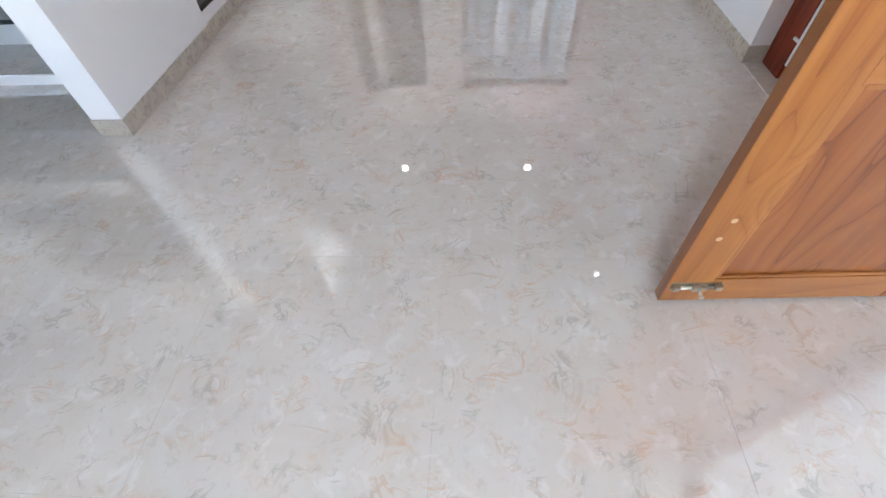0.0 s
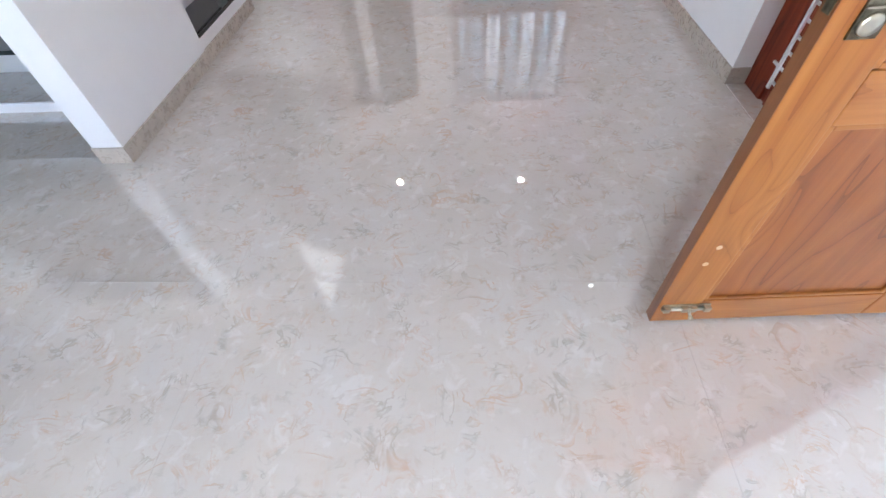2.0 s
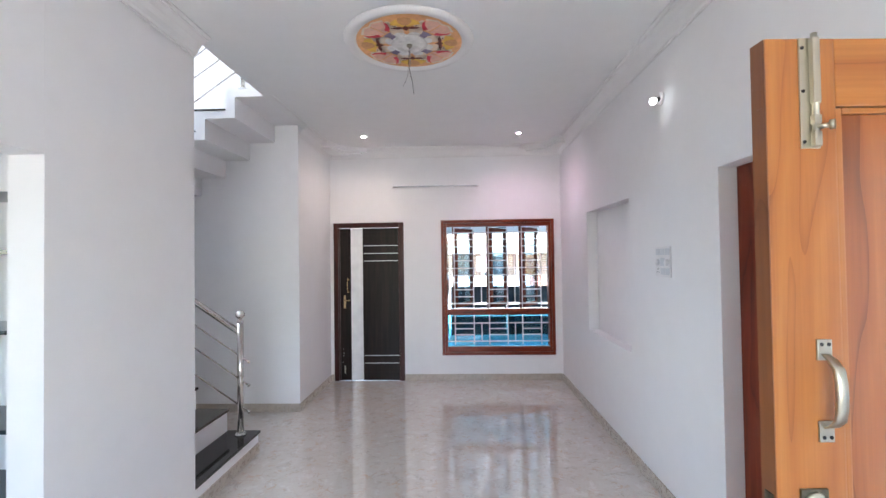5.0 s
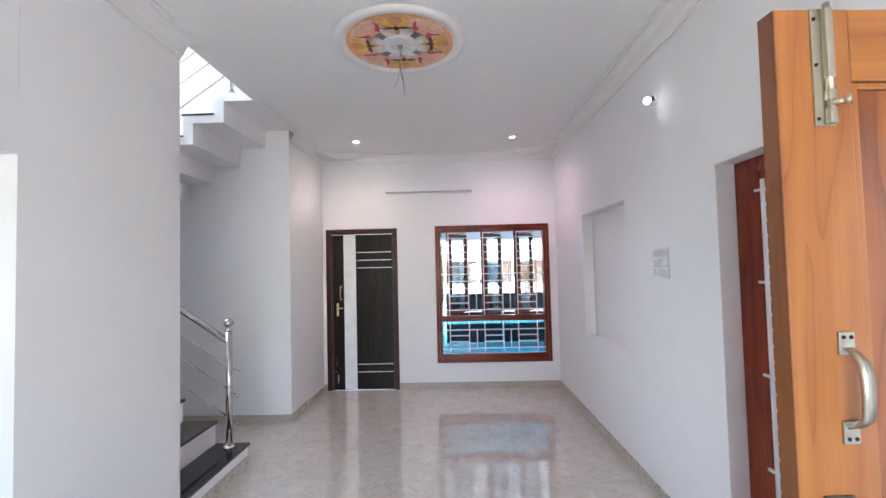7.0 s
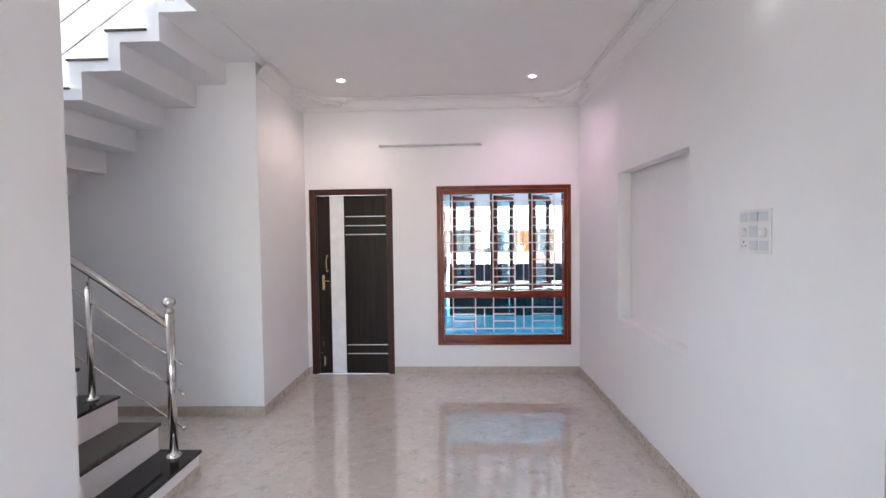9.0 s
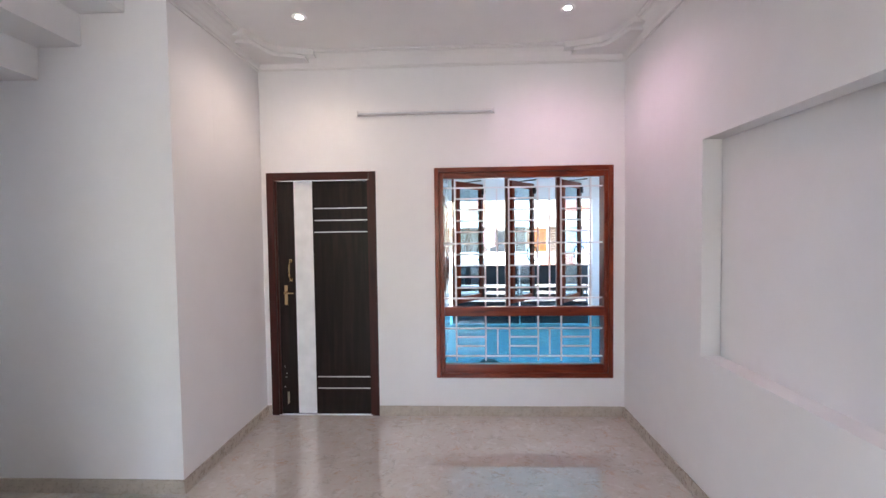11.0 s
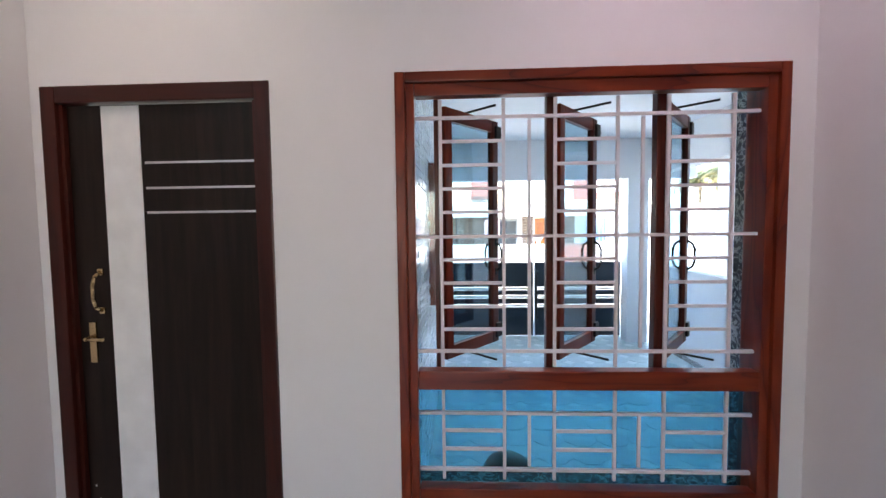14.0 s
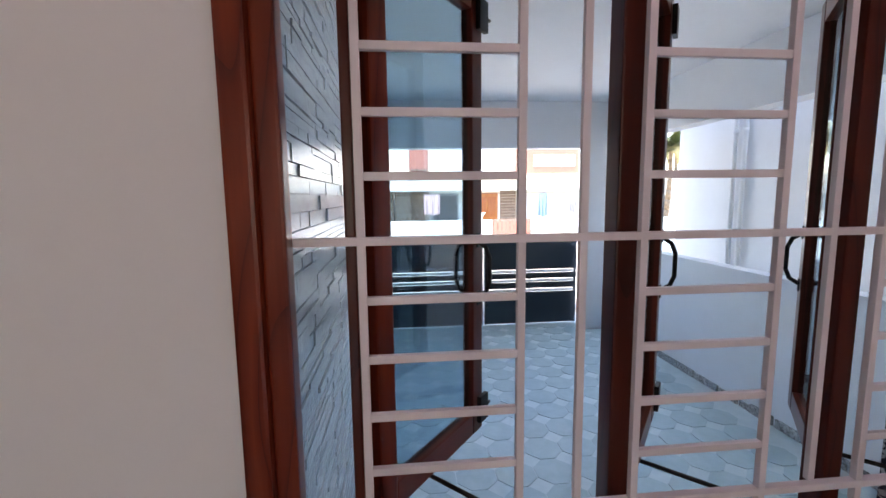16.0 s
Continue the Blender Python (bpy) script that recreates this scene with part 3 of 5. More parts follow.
box(bm, WX0 + 0.076, WX1 - 0.076, 0.002, 0.062, 0.872, 0.950, 0.006)
box(bm, WX0 + 0.076, WX1 - 0.076, 0.0625, 0.135, 0.872, 0.900, 0.003)
part("transom", bm, M["red_h"], window)
GX0, GX1 = WX0 + 0.076, WX1 - 0.076
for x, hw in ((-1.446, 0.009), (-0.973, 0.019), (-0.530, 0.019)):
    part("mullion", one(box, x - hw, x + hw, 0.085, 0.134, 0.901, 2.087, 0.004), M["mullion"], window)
part("lower_pane", one(box, WX0 + 0.041, GX1 - 0.001, 0.100, 0.105, 0.406, 0.871), M["blue_glass"], window, "blue tinted fixed glass")
part("side_pane", one(box, WX0 + 0.041, -1.456, 0.108, 0.112, 0.901, 2.087), glass_mat("side_glass", (0.9, 0.94, 0.96)), window, "narrow fixed pane")

# the iron grille, just inside the glass
GY = 0.052
VX = [-1.426, -1.171, -0.964, -0.717, -0.519, -0.269]
RUNGS = [1.884, 1.788, 1.693, 1.597, 1.402, 1.305, 1.207, 1.112]
R = 0.0065
bm = bmesh.new()
for x in VX:
    box(bm, x - R, x + R, GY - R, GY + R, 0.470, 0.868, 0.0012)
    box(bm, x - R, x + R, GY - R, GY + R, 0.955, 2.050, 0.0012)
split("grille_upright", bm, M["grille"], window, "white painted iron uprights")
bm = bmesh.new()
for z in (1.978, 1.497, 1.020, 0.756, 0.512):
    box(bm, GX0 - 0.012, GX1 + 0.012, GY - R - 0.0015, GY + R + 0.0015, z - R, z + R, 0.0012)
split("grille_rail", bm, M["grille"], window, "white painted iron rails")
bm = bmesh.new()
for k in (0, 2, 4):
    for z in RUNGS:
        box(bm, VX[k] + R, VX[k + 1] - R, GY - R + 0.001, GY + R - 0.001, z - R, z + R, 0.0012)
    for z in (0.680, 0.600):
        box(bm, VX[k] + R, VX[k + 1] - R, GY - R + 0.001, GY + R - 0.001, z - R, z + R, 0.0012)
split("grille_rung", bm, M["grille"], window, "short white iron rungs")
bm = bmesh.new()
for k in (1, 3):
    x = (VX[k] + VX[k + 1]) / 2
    box(bm, x - R, x + R, GY - R + 0.001, GY + R - 0.001, 1.034, 1.966, 0.0012)
    box(bm, x - R, x + R, GY - R + 0.001, GY + R - 0.001, 0.528, 0.757, 0.0012)
split("grille_middle_upright", bm, M["grille"], window)


def casement(hx):
    """A casement hinged at x = hx, standing open into the porch."""
    w, z0, z1, th = 0.405, 0.958, 2.046, 0.030
    s = new("casement")
    s.parent = window
    s.matrix_basis = pose(hx, 0.140, 0, 0, 0, 52)
    tagged(s, "open red-brown casement with tinted glass")
    bm = bmesh.new()
    box(bm, 0, 0.048, -th, 0, z0, z1, 0.004)
    part("stile", bm, M["red_v"], s)
    # Free stile: its shade and dark gasket share the one darkened colour.
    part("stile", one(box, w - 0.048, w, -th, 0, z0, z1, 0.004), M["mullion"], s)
    bm = bmesh.new()
    box(bm, 0.049, w - 0.049, -th + 0.001, -0.001, z0, z0 + 0.055, 0.003)
    box(bm, 0.049, w - 0.049, -th + 0.001, -0.001, z1 - 0.055, z1, 0.003)
    part("rail", bm, M["red_h"], s)
    part("pane", one(box, 0.045, w - 0.045, -0.017, -0.013, z0 + 0.052, z1 - 0.052), M["sash_glass"], s)
    for side in (-1, 1):
        y = -th - 0.001 if side < 0 else 0.001
        d = side * 0.032
        bm = bmesh.new()
        tube(bm, [(w - 0.024, y, 1.455), (w - 0.024, y + d * 0.7, 1.44), (w - 0.024, y + d, 1.415), (w - 0.024, y + d, 1.355), (w - 0.024, y + d * 0.7, 1.33), (w - 0.024, y, 1.315)], 0.0055)
        box(bm, w - 0.032, w - 0.016, min(y, y + side * 0.003), max(y, y + side * 0.003), 1.44, 1.475, 0.001)
        box(bm, w - 0.032, w - 0.016, min(y, y + side * 0.003), max(y, y + side * 0.003), 1.295, 1.33, 0.001)
        part("handle", bm, M["dark_metal"], s)
    bm = bmesh.new()
    for z in (z0 + 0.06, z1 - 0.06):
        box(bm, w - 0.030, w + 0.012, -th - 0.012, -th, z - 0.035, z + 0.035, 0.002)
        rod(bm, (w + 0.005, -th - 0.006, z), (w + 0.030, -th - 0.006, z), 0.004)
    split("catch", bm, M["dark_metal"], s)
    bm = bmesh.new()
    for z in (z0 - 0.004, z1 + 0.004):
        rod(bm, (0.17, -0.012, z), (0.15, -0.185, z), 0.005)
    split("stay", bm, M["dark_metal"], s)
    return s


for hx in (-1.434, -0.952, -0.508):
    casement(hx)

# ---- slim wall batten, lamps, switchboard ----
batten = thing("tube_light_batten", (-1.667, -0.002, 2.620), "slim white unlit tube light fixed high on the wall", "light")
part("body", one(box, -0.572, 0.572, -0.030, 0, -0.022, 0.010, 0.004), M["plastic"], batten)
part("tube_channel", one(rod, (-0.560, -0.034, -0.012), (0.560, -0.034, -0.012), 0.008, 12), M["grille2"], batten)
bm = bmesh.new()
box(bm, -0.580, -0.5725, -0.040, 0, -0.026, 0.013, 0.002)
box(bm, 0.5725, 0.580, -0.040, 0, -0.026, 0.013, 0.002)
split("end_cap", bm, M["plastic"], batten)

for x, y, mat, col in ((-2.490, -0.66, "spot_warm", (1.0, 0.80, 0.72)), (-0.634, -0.66, "spot_pink", (1.0, 0.66, 0.86))):
    sp = thing("ceiling_downlight", (x, y, CEIL), "small round lit downlight set flush in the white ceiling", "light", "downlights in the hall ceiling")
    part("bezel", one(lathe, (0, 0, 0), [(0.0245, -0.001), (0.046, -0.001), (0.050, -0.006), (0.040, -0.010), (0.0255, -0.006)], 24), M["plastic"], sp)
    part("lens", one(lathe, (0, 0, 0), [(0.024, -0.002), (0.024, -0.0075), (0.016, -0.009)], 20), M[mat], sp)
    d = bpy.data.lights.new("downlight_beam", "SPOT")
    d.energy, d.color, d.spot_size, d.spot_blend, d.shadow_soft_size = LIGHT["spot"], col, radians(150), 0.9, 0.04
    o = new("downlight_beam", d)
    o.matrix_world = look((x, y, CEIL - 0.03), (x, y + 0.001, 0))

bulb = thing("wall_bulb", (0.0, -2.875, 2.690), "lit white bulb in an angled holder on the wall", "light")
part("base_plate", one(lathe, (0, 0, 0), [(0.042, -0.001), (0.042, -0.014), (0.030, -0.022)], 20, "x"), M["plastic"], bulb)
part("holder", one(rod, (-0.012, 0, 0), (-0.062, -0.045, -0.026), 0.016, 14), M["dark_metal"], bulb)
bm = bmesh.new()
rod(bm, (-0.062, -0.045, -0.026), (-0.078, -0.058, -0.034), 0.014, 14, r2=0.019, caps=False)
ball(bm, (-0.088, -0.067, -0.040), 0.024, 20, 12)
part("bulb", bm, M["bulb"], bulb)
d = bpy.data.lights.new("bulb_glow", "POINT")
d.energy, d.color, d.shadow_soft_size = LIGHT["bulb"], (0.85, 0.95, 1.0), 0.04
o = new("bulb_glow", d)
o.location = (-0.16, -2.99, 2.60)

sw = thing("switchboard", (0.0, -2.857, 1.600), "white modular switchboard with two round regulators on the wall", "switch")
part("plate", one(box, -0.010, -0.001, -0.105, 0.105, -0.102, 0.102, 0.004), M["plastic"], sw)
for y in (-0.066, 0.0, 0.066):
    part("switch", one(box, -0.013, -0.0102, y - 0.028, y + 0.028, 0.045, 0.088, 0.002), M["grille2"], sw)
for y in (0.066, -0.066):
    bm = bmesh.new()
    lathe(bm, (0, y, -0.005), [(0.022, -0.0102), (0.021, -0.024), (0.012, -0.027)], 18, "x")
    part("regulator_knob", bm, M["plastic"], sw)
part("switch", one(box, -0.013, -0.0102, -0.028, 0.028, -0.028, 0.026, 0.002), M["grille2"], sw)
bm = bmesh.new()
for y, z, r in ((0.066, -0.050, 0.005), (0.054, -0.070, 0.0038), (0.078, -0.070, 0.0038)):
    lathe(bm, (0, y, z), [(r, -0.0102), (r, -0.0115)], 10, "x")
split("socket_hole", bm, M["dark_metal"], sw)
part("socket", one(box, -0.0108, -0.0100, 0.035, 0.098, -0.088, -0.036, 0.0), M["plastic"], sw)
for y in (-0.066, 0.0):
    part("switch", one(box, -0.013, -0.0102, y - 0.028, y + 0.028, -0.086, -0.042, 0.002), M["grille2"], sw)

# ---- printed ceiling medallion with hanging wires ----
MX, MY = -1.685, -2.885
paint = {k: plain("medallion_" + k, c, 0.45, vary=0.12, scale=30) for k, c in dict(
    orange=(0.80, 0.42, 0.19), yellow=(0.80, 0.50, 0.08), cream=(0.80, 0.66, 0.52), red=(0.70, 0.05, 0.08), brown=(0.16, 0.035, 0.02), purple=(0.25, 0.20, 0.30), white=(0.80, 0.78, 0.76), tan=(0.62, 0.30, 0.12), salmon=(0.80, 0.48, 0.36)).items()}
med = thing("ceiling_medallion", (MX, MY, CEIL), "round white plaster medallion printed with orange, yellow and red scrollwork", "ceiling decoration")
part("rim", one(lathe, (0, 0, 0), [(0.357, -0.001), (0.440, -0.001), (0.436, -0.010), (0.420, -0.022), (0.398, -0.026), (0.378, -0.020), (0.366, -0.012), (0.358, -0.009)], 72), M["plaster"], med, "raised white plaster rim")
part("printed_disc", one(lathe, (0, 0, 0), [(0.3565, -0.001), (0.3565, -0.010)], 64), paint["orange"], med, "orange ground")


def blob(bm, cx, cy, z, a, pts, flip=1, scale=1.0):
    """A flat painted shape: points (out, aside) along the direction a."""
    ca, sa = math.cos(a), math.sin(a)
    out = []
    for o, s in pts:
        o, s = o * scale, s * flip * scale
        out.append((cx + o * ca - s * sa, cy + o * sa + s * ca, z))
    if flip < 0:
        out = out[::-1]
    prism(bm, out, (0, 0, -0.0008))


def curl(r0, s0, length, wide, bend, n=8):
    """Points of a tapering curved stroke."""
    left, right = [], []
    for k in range(n + 1):
        u = k / n
        o, s = r0 + length * math.cos(bend * u) * u, s0 + length * math.sin(bend * u) * u
        w = wide * math.sin(math.pi * min(0.97, 0.12 + 0.85 * u)) / 2
        left.append((o, s + w))
        right.append((o, s - w))
    return left + right[::-1]


def disc(cx, cy, rx, ry, n=14):
    return [(cx + rx * math.cos(2 * math.pi * k / n), cy + ry * math.sin(2 * math.pi * k / n)) for k in range(n)]


def painted(name, colour, z, shapes, angles):
    bm = bmesh.new()
    for a in angles:
        for fl in (1, -1):
            for shape in shapes:
                blob(bm, 0, 0, z - (0.0003 if fl < 0 else 0.0), a, shape, fl)
    split(name, bm, paint[colour], med)


quarter = [math.pi / 2 * k for k in range(4)]
diagonal = [math.pi / 4 + a for a in quarter]
painted("purple_patch", "purple", -0.0105, [[(0.10, 0.0), (0.11, 0.045), (0.15, 0.060), (0.185, 0.04), (0.19, 0.0)]], diagonal)
painted("peach_ribbon", "salmon", -0.0112, [[(0.20, 0.005), (0.21, 0.060), (0.25, 0.085), (0.30, 0.110), (0.315, 0.065), (0.335, 0.05), (0.320, 0.005)]], diagonal)
painted("ribbon_edge", "cream", -0.0118, [[(0.295, 0.108), (0.310, 0.116), (0.345, 0.045), (0.333, 0.04)], [(0.318, 0.0), (0.33, 0.0), (0.345, 0.045), (0.333, 0.04)]], diagonal)
painted("red_stroke", "red", -0.0160, [[(0.200, 0.045), (0.222, 0.078), (0.262, 0.108), (0.295, 0.108), (0.262, 0.086), (0.242, 0.060), (0.232, 0.032)]], diagonal)
painted("cream_scroll", "cream", -0.0130, [disc(0.165, 0.060, 0.055, 0.045), disc(0.225, 0.088, 0.050, 0.036), disc(0.262, 0.110, 0.026, 0.020)], quarter)
painted("yellow_wing", "yellow", -0.0137, [[(0.215, 0.0), (0.235, 0.045), (0.245, 0.095), (0.275, 0.088), (0.305, 0.055), (0.29, 0.0)]], quarter)
painted("ochre_shell", "tan", -0.0144, [[(0.235, 0.0), (0.245, 0.022), (0.28, 0.047), (0.315, 0.040), (0.33, 0.0)]], quarter)
painted("brown_stroke", "brown", -0.0150, [[(0.175, 0.0), (0.20, 0.018), (0.195, 0.055), (0.210, 0.098), (0.216, 0.070), (0.222, 0.040), (0.214, 0.020), (0.232, 0.0)], [(0.222, 0.060), (0.235, 0.085), (0.232, 0.060)]], quarter)
painted("white_petal", "white", -0.0157, [disc(0.128, 0.045, 0.030, 0.040)], quarter)
part("white_rosette", one(lathe, (0, 0, 0), [(0.122, -0.0106), (0.122, -0.018), (0.118, -0.021), (0.095, -0.0212), (0.090, -0.0195), (0.06, -0.0195), (0.055, -0.021), (0.020, -0.0225)], 40), paint["white"], med)
part("hook_plate", one(lathe, (0, 0, 0), [(0.020, -0.0211), (0.018, -0.032), (0.010, -0.036)], 16), M["nickel"], med)
wire_set = thing("hanging_wires", (MX, MY, CEIL - 0.036), "thin loose electrical wires hanging from the ceiling medallion", "wire")
random.seed(5)
for k, (dx, dy, ln) in enumerate(((-0.055, 0.02, 0.26), (0.035, -0.02, 0.33), (0.008, 0.01, 0.22))):
    pts, x, y = [], 0.0, 0.0
    for j in range(9):
        u = j / 8
        pts.append((dx * max(0, u - 0.55) * 2.2 + 0.006 * math.sin(9 * u + k * 2), dy * u + 0.006 * math.cos(8 * u + k), -ln * u))
    part("wire", one(tube, pts, 0.0016, 6), M["dark_metal"] if k == 1 else M["steel"], wire_set)

# ---- staircase ----
RISE, TREAD, URISE, UTREAD, LAND = 0.185, 0.272, 0.190, 0.275, 1.690
stairs = thing("staircase", (0, 0, 0), "white painted staircase with polished black granite treads turning back on itself", "staircase")
LY0, LY1 = PIL_N + 0.002, -2.108
UY0, UY1 = -2.0, STAIR_Y - 0.002
bm = bmesh.new()
for k in range(1, 9):
    x1 = -3.110 - TREAD * (k - 1)
    box(bm, x1 - TREAD, x1, LY0, LY1 - 0.012, 0.0 if k < 3 else max(0.0, (k - 2.4) * RISE), k * RISE - 0.022)
split("riser_block", bm, M["wall"], stairs, "white painted risers")
for k in range(1, 10):
    x1 = -3.095 - TREAD * (k - 1)
    if k < 9:
        part("tread", one(box, x1 - TREAD - 0.012, x1, LY0, LY1, k * RISE - 0.0215, k * RISE, 0.004), M["granite"] if k % 2 else M["granite_brown"], stairs, "polished dark granite tread")
LANDX = -3.095 - TREAD * 8
bm = bmesh.new()
box(bm, -6.598, LANDX - 0.015, LY0, UY1, LAND - 0.15, LAND - 0.022)
part("half_landing", bm, M["wall"], stairs)
part("landing_slab", one(box, -6.598, LANDX, LY0, UY1, LAND - 0.0215, LAND, 0.003), M["granite_brown"], stairs, "dark granite landing")
RX = lambda j: -3.725 + UTREAD * (j - 1)      # face of the riser from upper step j to j + 1
UZ = lambda j: 2.640 + URISE * j            # top of upper step j; the landing is -5
under, over = [], []
for j in range(-5, 3):
    over += [(RX(j), UZ(j) - 0.020), (RX(j), UZ(j + 1) - 0.020)]
    under += [(RX(j) + 0.085, UZ(j) - 0.090), (RX(j) + 0.085, UZ(j + 1) - 0.090)]
outline = [(RX(-5) - 0.03, UZ(-5) - 0.020)] + over[:-1] + [(RX(2), CEIL + 0.07), (RX(2) + 0.085, CEIL + 0.07)] + under[:-1][::-1] + [(RX(-5) - 0.03, UZ(-5) - 0.090)]
bm = bmesh.new()
prism(bm, [(x, UY0, z) for x, z in outline], (0, UY1 - UY0, 0))
part("upper_flight", bm, M["wall"], stairs, "white folded upper flight with a stepped underside")
for j in range(-4, 3):
    part("tread", one(box, RX(j - 1) - 0.014, RX(j), UY0 - 0.012, UY1, UZ(j) - 0.0195, UZ(j) - 0.006, 0.003), M["granite_brown"], stairs, "polished dark granite tread")
part("upper_floor_edge", one(box, RX(2) + 0.0855, WX - 0.001, UY0, UY1, CEIL, CEIL + 0.07), M["wall"], stairs, "white edge of the upper floor")
part("upper_floor", one(box, WX - 0.02, -0.8, -3.015, UY1, CEIL + 0.151, CEIL + 0.26), M["wall"], stairs, "white edge of the upper floor")
structure("trim_ceiling_edge", one(box, -3.03, -3.005, UY0, UY1, CEIL - 0.007, CEIL - 0.0005, 0.002), M["plaster"], "thin raised plaster line where stairwell meets ceiling")


def railing(name, label, posts, first, last, ends):
    """posts: (x, y, z of foot, with a ball on top); rods run from first to last."""
    rail = thing(name, (posts[0][0], posts[0][1], posts[0][2]), label, "railing", "stair railings")
    ox, oy, oz = posts[0][:3]
    for x, y, z, big in posts:
        x, y, z = x - ox, y - oy, z - oz
        p = new("post")
        p.parent = rail
        tagged(p, "polished steel post")
        p.location = (x, y, z)
        bm = bmesh.new()
        if big:
            rod(bm, (0, 0, 0.006), (0, 0, 0.940), 0.0255, 20)
        else:
            rod(bm, (0, 0, 0.006), (0, 0, 0.73), 0.019, 18)
            rod(bm, (0, 0, 0.73), (0, 0, 0.745), 0.019, 18, r2=0.009)
            rod(bm, (0, 0, 0.745), (0, 0, 0.83), 0.009, 12)
        part("tube", bm, M["steel"], p)
        r = 0.045 if big else 0.036
        part("flange", one(lathe, (0, 0, 0), [(r, 0.001), (r, 0.008), (r * 0.8, 0.018), (r * 0.62, 0.022)], 24), M["steel"], p)
        if big:
            bm = bmesh.new()
            lathe(bm, (0, 0, 0), [(0.0262, 0.935), (0.0262, 0.952), (0.018, 0.962), (0.015, 0.975)], 20)
            ball(bm, (0, 0, 1.005), 0.038, 22, 14)
            part("ball", bm, M["steel"], p)
    a, b = Vector(first) - Vector((ox, oy, oz)), Vector(last) - Vector((ox, oy, oz))
    part("handrail", one(rod, a, b, 0.0255, 20), M["steel"], rail, "round polished steel handrail")
    for drop in (0.196, 0.390, 0.612):
        d = Vector((0, 0, -drop))
        a2 = a + d
        if ends:
            u = (a - b).normalized()
            a2 = a + d + u * 0.085
        bm = bmesh.new()
        rod(bm, a2, b + d, 0.0065, 10)
        if ends:
            ball(bm, a2, 0.014, 14, 10)
        part("rod", bm, M["steel"], rail, "thin steel rod with a ball end" if ends else "thin steel rod")
    return rail


S = RISE / TREAD
P1X = -3.222
posts = [(P1X, -2.20, RISE, True)] + [(P1X - 0.531 * j, -2.20, RISE * (1 + 2 * j), False) for j in (1, 2, 3)]
railing("lower_stair_railing", "polished steel stair railing with a ball-topped newel post", posts, (P1X, -2.20, 1.035), (P1X - 2.05, -2.20, 1.035 + 2.05 * S), True)
posts = [(RX(j - 1) + 0.13, UY0 + 0.06, UZ(j), False) for j in (-4, -2, 0, 3)]
x0 = posts[0][0]
railing("upper_stair_railing", "stainless steel railing along the upper stair flight", posts, (x0 - 0.10, UY0 + 0.06, posts[0][2] + 0.83 - 0.1 * S), (posts[-2][0] + 0.95, UY0 + 0.06, posts[-2][2] + 0.83 + 0.95 * S), False)

# ---- shelves in the dining room niche ----
shelf = thing("niche_shelves", (-4.36, -3.55, 0.05), "dark polished stone shelves fixed in a white wall niche", "shelf")
for z in (0.363, 0.760, 1.290, 1.722):
    part("shelf_slab", one(box, -0.938, 0.938, -0.004, 0.385, z - 0.073, z - 0.050, 0.003), M["slab"], shelf, "dark polished stone slab")
structure("niche_floor", one(box, -5.298, -3.422, -3.548, -3.164, 0.050, 0.062), M["marble"], "beige tiled bottom of the niche")

# ---- the open teak door leaf ----
ANG = math.degrees(math.atan2(0.033, 0.72))
leaf = thing("teak_door_leaf", (-0.806, -4.977, 0.018), "solid orange teak door leaf standing open with antique lock plate", "door", rz=ANG)
LW, LT, LH = 0.800, 0.036, 2.026
ST = 0.129


def stile(x0, x1):
    return one(box, x0, x1, 0, LT, 0, LH, 0.004)


part("stile", stile(0.0, ST), M["teak_v"], leaf, "pale orange teak stile")
part("stile", stile(LW - ST, LW), M["teak_v"], leaf, "pale orange teak stile")
part("leaf_edge", one(box, -0.0015, 0.0005, 0.0005, LT - 0.0005, 0.001, LH - 0.001), M["teak_edge_shaded"], leaf, "planed edge of the leaf, its shade put into the colour")
for z0, z1 in ((0.0, 0.110), (0.735, 0.850), (1.900, LH)):
    part("rail", one(box, ST + 0.001, LW - ST - 0.001, 0.001, LT - 0.001, z0, z1, 0.004), M["teak_h"], leaf)
for z0, z1 in ((0.110, 0.735), (0.850, 1.900)):
    pan = part("panel", one(box, ST + 0.001, LW - ST - 0.001, 0.013, LT - 0.010, z0 + 0.001, z1 - 0.001), M["teak_panel"], leaf, "recessed figured teak panel")
    bm = bmesh.new()
    for x0, x1, a, b in ((ST + 0.0015, ST + 0.014, z0 + 0.002, z1 - 0.002), (LW - ST - 0.014, LW - ST - 0.0015, z0 + 0.002, z1 - 0.002)):
        box(bm, x0, x1, 0.004, 0.0125, a, b, 0.003)
    split("bead", bm, M["teak_v"], leaf)
    bm = bmesh.new()
    for a, b in ((z0 + 0.0015, z0 + 0.013), (z1 - 0.013, z1 - 0.0015)):
        box(bm, ST + 0.015, LW - ST - 0.015, 0.004, 0.0125, a, b, 0.003)
    split("bead", bm, M["teak_h"], leaf, "pale filler line along the panel")
